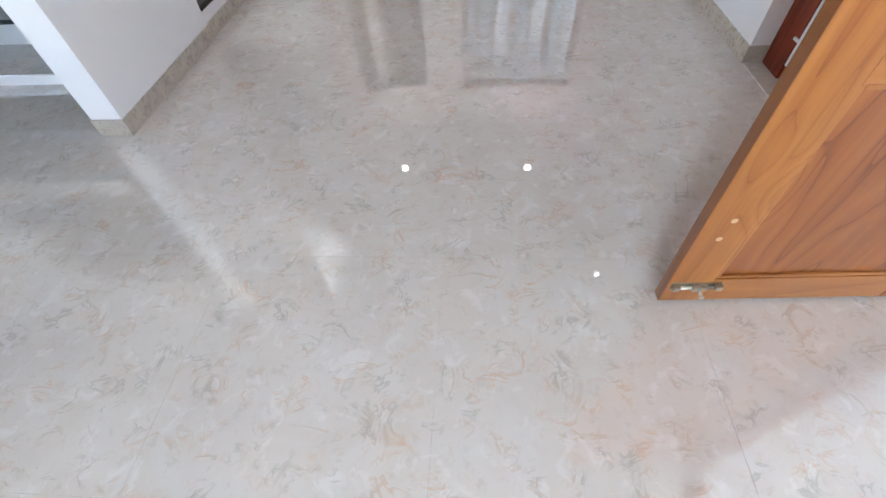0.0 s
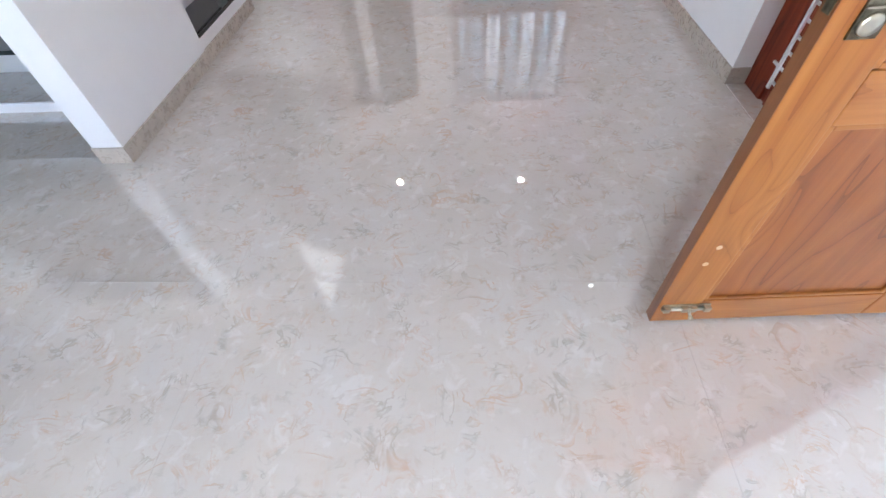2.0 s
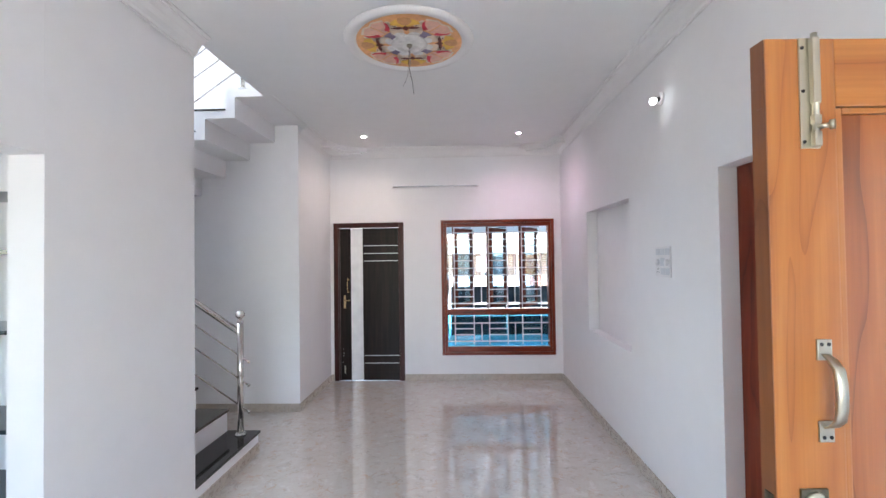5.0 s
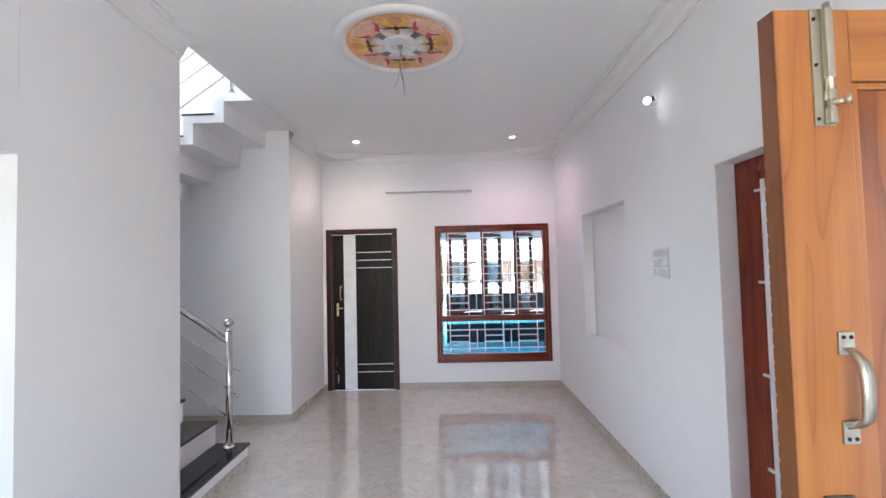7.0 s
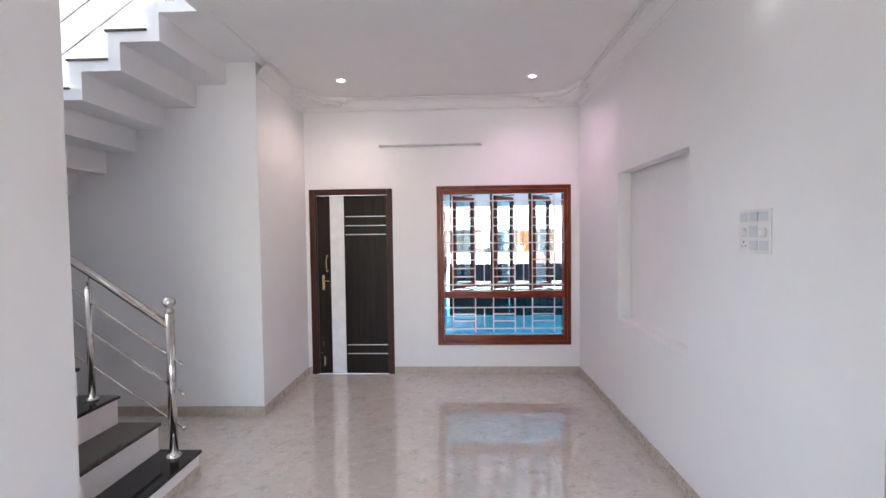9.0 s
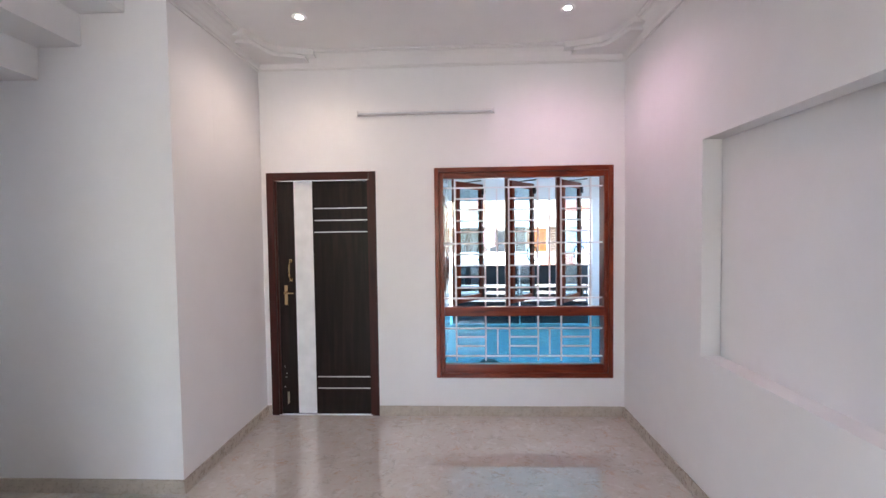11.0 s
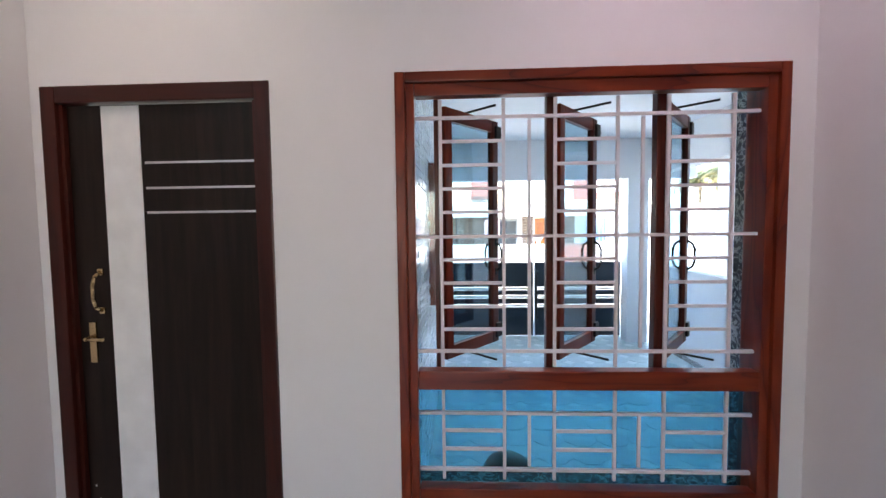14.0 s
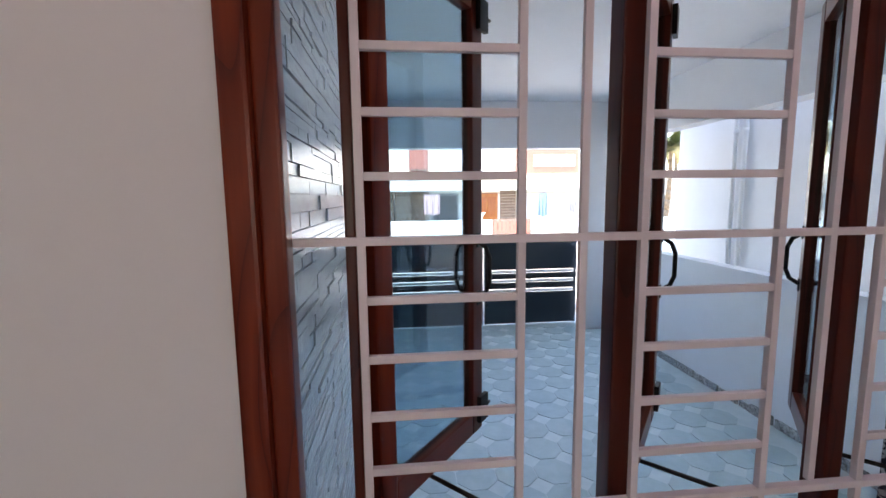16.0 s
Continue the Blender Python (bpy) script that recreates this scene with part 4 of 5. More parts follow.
# tower bolts
for z0, ln, vert in ((1.822, 0.215, True), (0.085, 0.147, False)):
    bolt = new("tower_bolt")
    bolt.parent = leaf
    tagged(bolt, "brass-coloured sliding bolt")
    bm = bmesh.new()
    knob = bmesh.new()
    if vert:
        box(bm, 0.060, 0.096, -0.003, 0, z0, z0 + ln - 0.012, 0.001)
        rod(bm, (0.084, -0.008, z0 + 0.004), (0.084, -0.008, z0 + ln - 0.006), 0.0055, 12)
        for za, zb in ((0.002, 0.030), (0.042, 0.060), (0.080, ln - 0.014)):
            box(bm, 0.077, 0.091, -0.0135, -0.003, z0 + za, z0 + zb, 0.0035)
        rod(knob, (0.084, -0.010, z0 + 0.036), (0.094, -0.024, z0 + 0.037), 0.0045, 12)
        rod(knob, (0.094, -0.024, z0 + 0.037), (0.099, -0.030, z0 + 0.037), 0.0085, 14)
    else:
        box(bm, 0.011, 0.011 + ln, -0.004, 0, z0 - 0.014, z0 + 0.014, 0.001)
        rod(bm, (0.007, -0.010, z0), (0.011 + ln, -0.010, z0), 0.006, 12)
        for x in (0.022, 0.077, 0.102, 0.146):
            box(bm, x - 0.010, x + 0.010, -0.018, -0.004, z0 - 0.010, z0 + 0.010, 0.002)
        rod(knob, (0.090, -0.012, z0), (0.094, -0.030, z0 - 0.016), 0.0045, 10)
        ball(knob, (0.095, -0.033, z0 - 0.018), 0.0075, 10, 8)
    part("barrel", bm, M["nickel"], bolt)
    part("knob", knob, M["nickel"], bolt)
    if vert:
        heads = bmesh.new()
        for z in (0.012, 0.105, ln - 0.030):
            lathe(heads, (0.066, 0, z0 + z), [(0.0035, -0.0031), (0.003, -0.0045)], 10, "y")
        split("screw", heads, M["dark_metal"], bolt)
# pull handle
bm = bmesh.new()
HX = 0.091
for z in (1.456, 1.309):
    box(bm, HX - 0.014, HX + 0.014, -0.004, 0, z - 0.019, z + 0.019, 0.003)
pts = [(-0.002, 1.449), (-0.017, 1.442), (-0.030, 1.428), (-0.034, 1.407), (-0.035, 1.382), (-0.034, 1.358), (-0.030, 1.337), (-0.017, 1.323), (-0.002, 1.316)]
outer, inner = [], []
for k, (y, z) in enumerate(pts):
    w = 0.0070 + 0.0020 * math.sin(math.pi * k / 8)
    outer.append([bm.verts.new((HX + s * w, y - 0.0035, z)) for s in (-1, 1)])
    inner.append([bm.verts.new((HX + s * w, y + 0.0035, z)) for s in (-1, 1)])
for k in range(8):
    for a, b, c, d in ((outer[k][0], outer[k][1], outer[k + 1][1], outer[k + 1][0]), (inner[k][1], inner[k][0], inner[k + 1][0], inner[k + 1][1]), (outer[k][0], outer[k + 1][0], inner[k + 1][0], inner[k][0]), (outer[k][1], inner[k][1], inner[k + 1][1], outer[k + 1][1])):
        bm.faces.new((a, b, c, d)).smooth = True
part("pull_handle", bm, M["nickel"], leaf, "satin nickel pull handle")
bm = bmesh.new()
for z in (1.456, 1.309):
    for dx in (-0.006, 0.007):
        lathe(bm, (HX + dx, 0, z + (0.010 if z > 1.4 else -0.010)), [(0.0035, -0.0041), (0.0035, -0.0052)], 10, "y")
split("screw", bm, M["dark_metal"], leaf)
# lock plate with aldrop
lock = new("lock_plate")
lock.parent = leaf
lock.location = (-0.015, 0, -0.128)
tagged(lock, "antique finished lock plate with an aldrop arm")
part("plate", one(box, 0.055, 0.105, -0.005, 0, 1.040, 1.336, 0.002), M["antique"], lock)
bm = bmesh.new()
for z in (1.312, 1.064):
    lathe(bm, (0.080, 0, z), [(0.020, -0.0051), (0.018, -0.009), (0.008, -0.010)], 18, "y")
box(bm, 0.057, 0.103, -0.008, -0.0051, 1.284, 1.288)
box(bm, 0.057, 0.103, -0.008, -0.0051, 1.090, 1.094)
split("boss", bm, M["nickel"], lock)
bm = bmesh.new()
rod(bm, (0.080, -0.006, 1.235), (0.100, -0.036, 1.222), 0.009, 12, r2=0.007)
ball(bm, (0.100, -0.038, 1.221), 0.011, 12, 8)
part("knob", bm, M["nickel"], lock)
bm = bmesh.new()
box(bm, 0.096, 0.270, -0.026, -0.017, 1.196, 1.222, 0.002)
lathe(bm, (0.112, 0, 1.209), [(0.014, -0.0261), (0.012, -0.032)], 16, "y")
lathe(bm, (0.256, 0, 1.209), [(0.014, -0.0261), (0.012, -0.032)], 16, "y")
box(bm, 0.244, 0.268, -0.0169, 0.010, 1.199, 1.219, 0.001)
part("aldrop_arm", bm, M["antique"], lock)
bm = bmesh.new()
for x in (0.140, 0.168, 0.184, 0.200, 0.228):
    box(bm, x - 0.005, x + 0.005, -0.0275, -0.0261, 1.204, 1.214)
for z in (1.25, 1.18, 1.15, 1.12):
    box(bm, 0.076, 0.085, -0.0062, -0.0051, z - 0.007, z + 0.007)
split("inlay", bm, M["nickel"], lock)
part("edge_faceplate", one(box, -0.004, -0.0016, 0.006, 0.026, 0.950, 1.194, 0.0008), M["antique"], leaf, "antique finished lock faceplate")
part("edge_mortise", one(box, -0.0026, -0.0016, 0.008, 0.024, 1.90, 1.96), M["teak_edge_shaded"], leaf)
bm = bmesh.new()
for x, z in ((0.068, 0.37), (0.060, 0.30)):
    lathe(bm, (x, 0, z), [(0.009, 0.001), (0.008, -0.0008)], 12, "y")
split("filler_spot", bm, plain("pale_wood_filler", (0.60, 0.42, 0.28), 0.5), leaf)

# ---- tall window with printed film in the east wall ----
tw = thing("film_window", (0.10, -4.036, 0.0), "floor-length red-brown window with a white grille over white film printed with flowers", "window")
Y0, Y1 = -0.563, 0.563
bm = bmesh.new()
for a, b in ((Y0, Y0 + 0.215), (Y1 - 0.215, Y1)):
    box(bm, 0.010, 0.13, a, b, 0.0, 2.105, 0.004)
for a, b in ((Y0, Y0 + 0.17), (Y1 - 0.17, Y1)):
    box(bm, -0.004, 0.0095, a, b, 0.0, 2.105, 0.003)
split("window_frame", bm, M["red_v"], tw)
bm = bmesh.new()
box(bm, 0.010, 0.13, Y0 + 0.216, Y1 - 0.216, 1.990, 2.105, 0.004)
box(bm, -0.004, 0.0095, Y0 + 0.171, Y1 - 0.171, 2.03, 2.105, 0.003)
box(bm, -0.004, 0.13, Y0 + 0.216, Y1 - 0.216, 0.0, 0.085, 0.004)
split("window_rail", bm, M["red_h"], tw)
fx = 0.016
part("film_pane", one(box, fx, fx + 0.004, Y0 + 0.216, Y1 - 0.216, 0.086, 1.989), M["film"], tw, "white translucent printed film on glass")
bm = bmesh.new()
box(bm, -0.034, -0.022, Y1 - 0.236, Y1 - 0.220, 0.10, 1.985, 0.001)
box(bm, -0.034, -0.022, Y0 + 0.220, Y0 + 0.236, 0.10, 1.985, 0.001)
split("grille_upright", bm, M["grille2"], tw)
for k in range(26):
    z = 1.940 - 0.0725 * k
    ln = 0.06 if k % 6 == 0 else 0.0
    part("grille_bar", one(box, -0.022, -0.012, Y0 + 0.22 - ln, Y1 - 0.22 + ln, z - 0.006, z + 0.006, 0.001), M["grille2"], tw)

films = {k: film_mat("print_" + k, c) for k, c in dict(red=(0.85, 0.12, 0.14), teal=(0.03, 0.52, 0.60), pink=(0.88, 0.28, 0.48), yellow=(0.95, 0.58, 0.12), green=(0.40, 0.62, 0.28), stem=(0.30, 0.22, 0.26), blue=(0.15, 0.40, 0.75)).items()}


def fshape(bm, y, z, a, pts, flip=1, scale=1.0):
    ca, sa = math.cos(a), math.sin(a)
    out = [(fx - 0.0012, y + (o * ca - s * flip * sa) * scale, z + (o * sa + s * flip * ca) * scale) for o, s in pts]
    prism(bm, out, (-0.0004, 0, 0))


petal = [(0, 0), (0.02, 0.014), (0.05, 0.020), (0.078, 0.012), (0.088, 0.0), (0.078, -0.012), (0.05, -0.020), (0.02, -0.014)]
leafy = [(0, 0), (0.04, 0.018), (0.09, 0.022), (0.15, 0.008), (0.17, 0.0), (0.13, -0.010), (0.07, -0.016), (0.03, -0.008)]
rnd = random.Random(11)
stem = bmesh.new()
pts = []
for k in range(28):
    u = k / 27
    pts.append((0.10 + 0.14 * math.sin(5.5 * u), 0.12 + 1.80 * u))
for side in (0.0, -0.26):
    p2 = [(y + side + (0.05 * math.sin(7 * z) if side else 0), z) for y, z in pts]
    for (ya, za), (yb, zb) in zip(p2, p2[1:]):
        d = Vector((yb - ya, zb - za)).normalized() * 0.005
        prism(stem, [(fx - 0.001, ya - d.y, za + d.x), (fx - 0.001, yb - d.y, zb + d.x), (fx - 0.001, yb + d.y, zb - d.x), (fx - 0.001, ya + d.y, za - d.x)], (-0.0003, 0, 0))
part("printed_stems", stem, films["stem"], tw)
flowers = (("yellow", 0.20, 1.90, 6), ("teal", 0.27, 1.70, 5), ("pink", 0.24, 1.26, 6), ("pink", 0.16, 0.90, 5), ("blue", 0.08, 0.62, 6), ("red", 0.24, 0.40, 6), ("yellow", 0.26, 1.13, 3),
           ("pink", -0.12, 1.75, 6), ("teal", -0.18, 1.35, 6), ("red", -0.08, 1.00, 6), ("yellow", -0.20, 0.70, 6), ("pink", -0.05, 0.35, 6))
for c in ("yellow", "teal", "pink", "blue", "red"):
    bm = bmesh.new()
    for cc, y, z, n in flowers:
        if cc == c:
            for k in range(n):
                fshape(bm, y, z, -math.pi * 0.15 + math.pi * 1.3 * k / (n - 1) + rnd.uniform(-0.1, 0.1), petal, scale=rnd.uniform(0.9, 1.15))
    if c == "red":
        for k in range(9):
            for sgn in (1, -1):
                fshape(bm, 0.30 - 0.035 * k, 1.86 - 0.005 * k * k * 0.5, math.pi / 2 * sgn + 0.3, petal, scale=0.42)
        for y, z in ((0.31, 1.44), (0.28, 1.34), (0.30, 0.75), (0.20, 0.55), (-0.02, 1.52)):
            fshape(bm, y, z, 2.2, petal, scale=0.5)
            fshape(bm, y, z, 0.9, petal, scale=0.4)
    part("printed_flowers", bm, films[c], tw)
bm = bmesh.new()
for k in range(24):
    y, z = rnd.uniform(-0.32, 0.31), 0.15 + 1.7 * (k / 24)
    fshape(bm, y, z, rnd.uniform(0.3, 2.8), leafy, rnd.choice((1, -1)), rnd.uniform(0.6, 0.95))
split("printed_leaf", bm, films["green"], tw)

# frame of the entrance at the camera's right
ef = thing("entrance_door_frame", (0.10, -5.3925, 0.0), "red-brown wooden frame of the open entrance", "door frame")
bm = bmesh.new()
box(bm, -0.098, 0.03, 0.392, 0.4465, 0, 2.104, 0.004)
box(bm, -0.098, 0.03, -0.4465, -0.392, 0, 2.104, 0.004)
split("jamb", bm, M["red_v"], ef)
part("head", one(box, -0.098, 0.03, -0.3915, 0.3915, 2.050, 2.104, 0.004), M["red_h"], ef)


# ---- the porch outside ----
PF = -0.50            # porch floor level
PW0, PW1, PY1 = -1.64, 1.91, 6.02
structure("ground", one(box, -150, 150, -60, 300, PF - 0.35, PF - 0.12), M["soil"], "dry bare ground")
structure("road", one(box, -60, 60, 7.2, 14.5, PF - 0.12, PF - 0.10), M["asphalt"], "grey concrete street")
bm = bmesh.new()
box(bm, PW0 - 0.2, PW1 + 0.12, 0.231, 6.6, PF - 0.1185, PF - 0.004)
structure("porch_floor", bm, M["oct_base"], "pale grey patterned porch floor")
porch_floor = bpy.data.objects["porch_floor"]
structure("wall_porch_west", one(box, PW0 - 0.2, PW0 - 0.022, 0.231, 6.3, PF - 0.1, 3.0), M["outwall"], "porch wall behind the stone cladding")
bm = bmesh.new()
box(bm, PW1, PW1 + 0.12, 0.36, 5.62, PF, 0.80)
structure("wall_parapet", bm, M["outwall"], "low bluish white porch parapet")
structure("trim_parapet_cap", one(box, PW1 - 0.02, PW1 + 0.14, 0.36, 5.62, 0.801, 0.83, 0.004), M["outwall"], "white coping on the parapet")
structure("ceiling_porch", one(box, PW0 - 0.2, 2.6, 0.231, 6.9, 2.95, 3.1), M["outwall"], "flat porch ceiling")
structure("beam_porch_front", one(box, PW0 - 0.2, 2.6, 5.75, 5.95, 2.275, 2.949), M["outwall"], "deep white porch beam")
structure("beam_porch_east", one(box, PW1, PW1 + 0.22, 0.36, 5.749, 2.35, 2.949), M["outwall"], "white porch beam")
# Unseen wall, added to stop a sun patch on the porch floor.
structure("wall_porch_sun_block", one(box, 0.301, 2.6, 0.2315, 0.355, PF, 2.949), M["outwall"], "white wall added beside the window to keep sun off the porch")
structure("porch_column", one(box, 1.42, 1.76, 5.62, 5.90, PF, 2.274, 0.004), M["outwall"], "square white porch column")
# broken mortar strip along the parapet's foot
rnd = random.Random(3)
bm = bmesh.new()
y = 0.4
while y < 5.6:
    d = rnd.uniform(0.12, 0.4)
    box(bm, PW1 - rnd.uniform(0.012, 0.03), PW1 - 0.001, y, y + d, PF + 0.001, PF + rnd.uniform(0.05, 0.09), 0.004)
    y += d + rnd.choice((0.0, 0.01, 0.03))
ob = structure("parapet_skirting", bm, plain("speckled_mortar", (0.33, 0.35, 0.36), 0.8, vary=0.7, scale=50), "rough unfinished speckled skirting")
# outer reveal of the window: figured black tiles
structure("sill_outside", one(box, -1.60, -0.03, 0.2315, 0.345, 0.24, 0.330, 0.004), M["print_tile"], "black figured tile ledge below the window")
structure("wall_reveal_tiles", one(box, -0.075, 0.30, 0.232, 0.350, PF, 2.40), M["print_tile"], "black tiles with grey figures beside the window")
bowl = thing("dark_bowl", (-1.12, 0.43, 0.18), "dark grey upturned plastic bowl beside the window ledge", "bowl")
bm = bmesh.new()
lathe(bm, (0, 0, 0), [(0.150, 0.0), (0.150, 0.012), (0.142, 0.06), (0.125, 0.115), (0.10, 0.155), (0.06, 0.180), (0.02, 0.186)], 32)
part("shell", bm, plain("dark_grey_plastic", (0.03, 0.035, 0.035), 0.45), bowl)
stand = thing("outside_ledge_block", (-1.12, 0.43, PF), "low masonry block under the window ledge", "block")
part("block", one(box, -0.17, 0.17, -0.08, 0.17, 0.0, 0.679, 0.006), M["outwall"], stand)

# side window in the clad wall
sw2 = thing("porch_side_window", (PW0, 3.30, 1.45), "red-brown framed window with green glass in the stone-clad porch wall", "window")
bm = bmesh.new()
for a, b in ((-1.05, -0.98), (0.98, 1.05), (-0.035, 0.035)):
    box(bm, -0.015, 0.045, a, b, -0.66, 0.66, 0.004)
box(bm, -0.015, 0.045, -0.979, -0.036, 0.59, 0.66, 0.004)
box(bm, -0.015, 0.045, 0.036, 0.979, 0.59, 0.66, 0.004)
box(bm, -0.015, 0.045, -0.979, -0.036, -0.66, -0.59, 0.004)
box(bm, -0.015, 0.045, 0.036, 0.979, -0.66, -0.59, 0.004)
split("window_frame", bm, M["red_v"], sw2)
bm = bmesh.new()
box(bm, 0.010, 0.016, -0.979, -0.036, -0.589, 0.589)
box(bm, 0.010, 0.016, 0.036, 0.979, -0.589, 0.589)
split("pane", bm, plain("green_reflective_glass", (0.10, 0.16, 0.13), 0.05), sw2)

# Unseen wall, added so that less sky light reaches the teak leaf.
structure("wall_east_light_block", one(box, 1.95, 2.10, -8.3, 0.2, PF - 0.1, 4.2), M["outwall"], "white wall added outside the entrance to cut down sky light")
# Unseen slab, added to darken the passage outside the entrance and film window.
structure("slab_east_light_block", one(box, 0.252, 1.949, -8.3, -2.4, 2.45, 2.60, 0.004), M["outwall"], "white slab added over the entrance passage to block sky light")
structure("paving_east", one(box, 0.252, 1.949, -8.3, 0.2, PF - 0.119, -0.0036), M["marble"], "beige marbled floor outside the entrance")

# the gate
gate = thing("driveway_gate", (-0.07, PY1, PF), "closed dark navy steel gate with three pale rails across each leaf", "gate")
for sx in (-1, 1):
    lf = new("gate_leaf")
    lf.parent = gate
    tagged(lf, "dark navy sheet steel leaf")
    W = 1.52
    f = lambda a, b: (min(sx * a, sx * b), max(sx * a, sx * b))
    for z0, z1 in ((0.02, 0.53), (0.59, 0.69), (0.75, 0.84), (0.90, 1.34)):
        x0, x1 = f(0.022, W)
        part("sheet", one(box, x0, x1, -0.008, 0.008, z0, z1, 0.002), M["gate"], lf)
    bm = bmesh.new()
    for a, b in ((0.012, 0.05), (W - 0.04, W), (0.74, 0.77)):
        x0, x1 = f(a, b)
        box(bm, x0, x1, 0.009, 0.04, 0.01, 1.345, 0.003)
    split("gate_frame", bm, M["gate"], lf)
    for z in (0.56, 0.72, 0.87):
        x0, x1 = f(0.06, W - 0.05)
        part("pale_rail", one(box, x0, x1, -0.020, -0.009, z - 0.022, z + 0.022, 0.003), M["lam_white"], lf)
part("meeting_strip", one(box, -0.010, 0.010, -0.022, -0.010, 0.0, 1.30, 0.002), M["lam_white"], gate)
bm = bmesh.new()
rod(bm, (0.045, -0.03, 0.30), (0.045, -0.03, 1.20), 0.010, 10)
for z in (0.36, 0.75, 1.15):
    box(bm, 0.03, 0.06, -0.045, -0.009, z - 0.02, z + 0.02, 0.002)
part("drop_bolt", bm, M["dark_metal"], gate)
structure("gate_sill", one(box, -1.62, 1.50, 6.0, 6.12, PF - 0.003, PF + 0.012), M["oct_base"], "pale gate sill")

# neighbour's wall with drain pipes
nb = thing("neighbour_wall", (2.90, 2.0, PF - 0.1), "tall plain bluish white side wall of the next house", "building")
part("wall", one(box, 0.0, 3.0, -1.0, 3.68, 0.0, 7.5), M["outwall"], nb)
for y in (2.36, 2.52):
    bm = bmesh.new()
    rod(bm, (-0.05, y, 0.0), (-0.05, y, 7.4), 0.030, 14)
    for z in (1.2, 2.9, 4.6):
        rod(bm, (-0.05, y, z), (-0.05, y, z + 0.06), 0.035, 14)
    part("drain_pipe", bm, M["outwall"], nb, "white painted drain pipe")

# house across the street
hs = thing("house_across_street", (0, 18.0, PF - 0.1), "white two-storey house with terracotta panels and a teak door", "building")
part("wall", one(box, -9, 6.55, 0.0, 6.0, 0, 7.2), M["housewhite"], hs)
part("sunshade", one(box, -9.2, 6.7, -0.95, -0.003, 2.42, 2.62, 0.01), M["housewhite"], hs, "projecting white sunshade slab")
part("upper_band", one(box, -9, 6.5, -0.30, -0.004, 2.95, 3.05, 0.01), M["cream"], hs)
for x0, x1, z0, z1 in ((3.65, 6.5, 3.15, 4.9), (-0.95, -0.15, 3.2, 5.0)):
    part("terracotta_panel", one(box, x0, x1, -0.08, -0.003, z0, z1, 0.01), M["terracotta"], hs)
for x0, x1 in ((4.45, 6.3),):
    part("white_inset", one(box, x0, x1, -0.12, -0.081, 3.45, 3.95, 0.01), M["housewhite"], hs)
part("cream_panel", one(box, -0.13, 0.70, -0.06, -0.003, 3.1, 5.2, 0.01), M["cream"], hs)
part("cream_panel", one(box, -1.9, -0.97, -0.06, -0.003, 3.1, 5.2, 0.01), M["cream"], hs)
bm = bmesh.new()
for z in (3.1, 3.2, 3.3):
    box(bm, -0.90, -0.20, -0.12, -0.081, z, z + 0.05)
split("louvre", bm, M["rubble"], hs)
rnd = random.Random(8)
for x0, x1 in ((-2.0, -0.10), (1.35, 1.84), (2.98, 3.7)):
    bm = bmesh.new()
    z = 0.55
    while z < 2.38:
        h = rnd.uniform(0.09, 0.15)
        x = x0
        while x < x1:
            w = min(rnd.uniform(0.14, 0.30), x1 - x)
            box(bm, x + 0.006, x + w - 0.006, -rnd.uniform(0.03, 0.06), -0.002, z + 0.005, z + h - 0.005)
            x += w
        z += h
    part("stone_facing", bm, M["rubble"], hs, "rough brown stone facing", kind="stuff")
dr = new("front_door")
dr.parent = hs
tagged(dr, "orange teak front door")
part("leaf", one(box, 1.92, 2.88, -0.05, -0.003, 0.1, 2.33, 0.01), M["teak_v"], dr)
bm = bmesh.new()
for x0, x1 in ((2.02, 2.36), (2.44, 2.78)):
    for z0, z1 in ((0.3, 1.1), (1.3, 2.15)):
        box(bm, x0, x1, -0.07, -0.051, z0, z1, 0.008)
split("panel", bm, M["teak_panel"], dr)
wn = new("window")
wn.parent = hs
tagged(wn, "dark shaded window opening")
part("frame", one(box, -0.08, 1.15, -0.04, -0.003, 0.9, 2.3, 0.01), plain("shaded_frame", (0.25, 0.27, 0.29), 0.6), wn)
part("pane", one(box, 0.08, 1.07, -0.06, -0.041, 1.0, 2.22), plain("dark_window_glass", (0.05, 0.06, 0.07), 0.1), wn)
wn2 = new("window")
wn2.parent = hs
tagged(wn2, "white framed ground floor window")
part("frame", one(box, 3.85, 6.3, -0.05, -0.003, 0.95, 2.3, 0.01), M["housewhite"], wn2)
part("pane", one(box, 3.95, 5.1, -0.07, -0.051, 1.05, 2.2), plain("pale_window", (0.55, 0.58, 0.62), 0.3), wn2)
part("pane", one(box, 5.2, 6.2, -0.07, -0.051, 1.05, 2.2), plain("pale_window_2", (0.50, 0.54, 0.58), 0.3), wn2)

cw = thing("compound_wall_across", (0, 15.2, PF - 0.1), "low white compound wall along the street", "wall")
part("wall", one(box, -9, 2.05, 0, 0.15, 0, 1.30, 0.01), M["housewhite"], cw)
part("wall", one(box, 3.55, 8, 0, 0.15, 0, 1.30, 0.01), M["housewhite"], cw)
sg = thing("small_gate_across", (2.80, 15.25, PF - 0.1), "small reddish wooden gate in the white compound wall", "gate")
part("gate_frame", one(box, -0.72, 0.72, -0.02, 0.02, 0.1, 1.32, 0.01), M["rubble"], sg)
for k in range(9):
    x = -0.62 + 0.155 * k
    part("board", one(box, x - 0.06, x + 0.06, -0.035, -0.021, 0.18, 1.24, 0.004), M["terracotta"], sg)
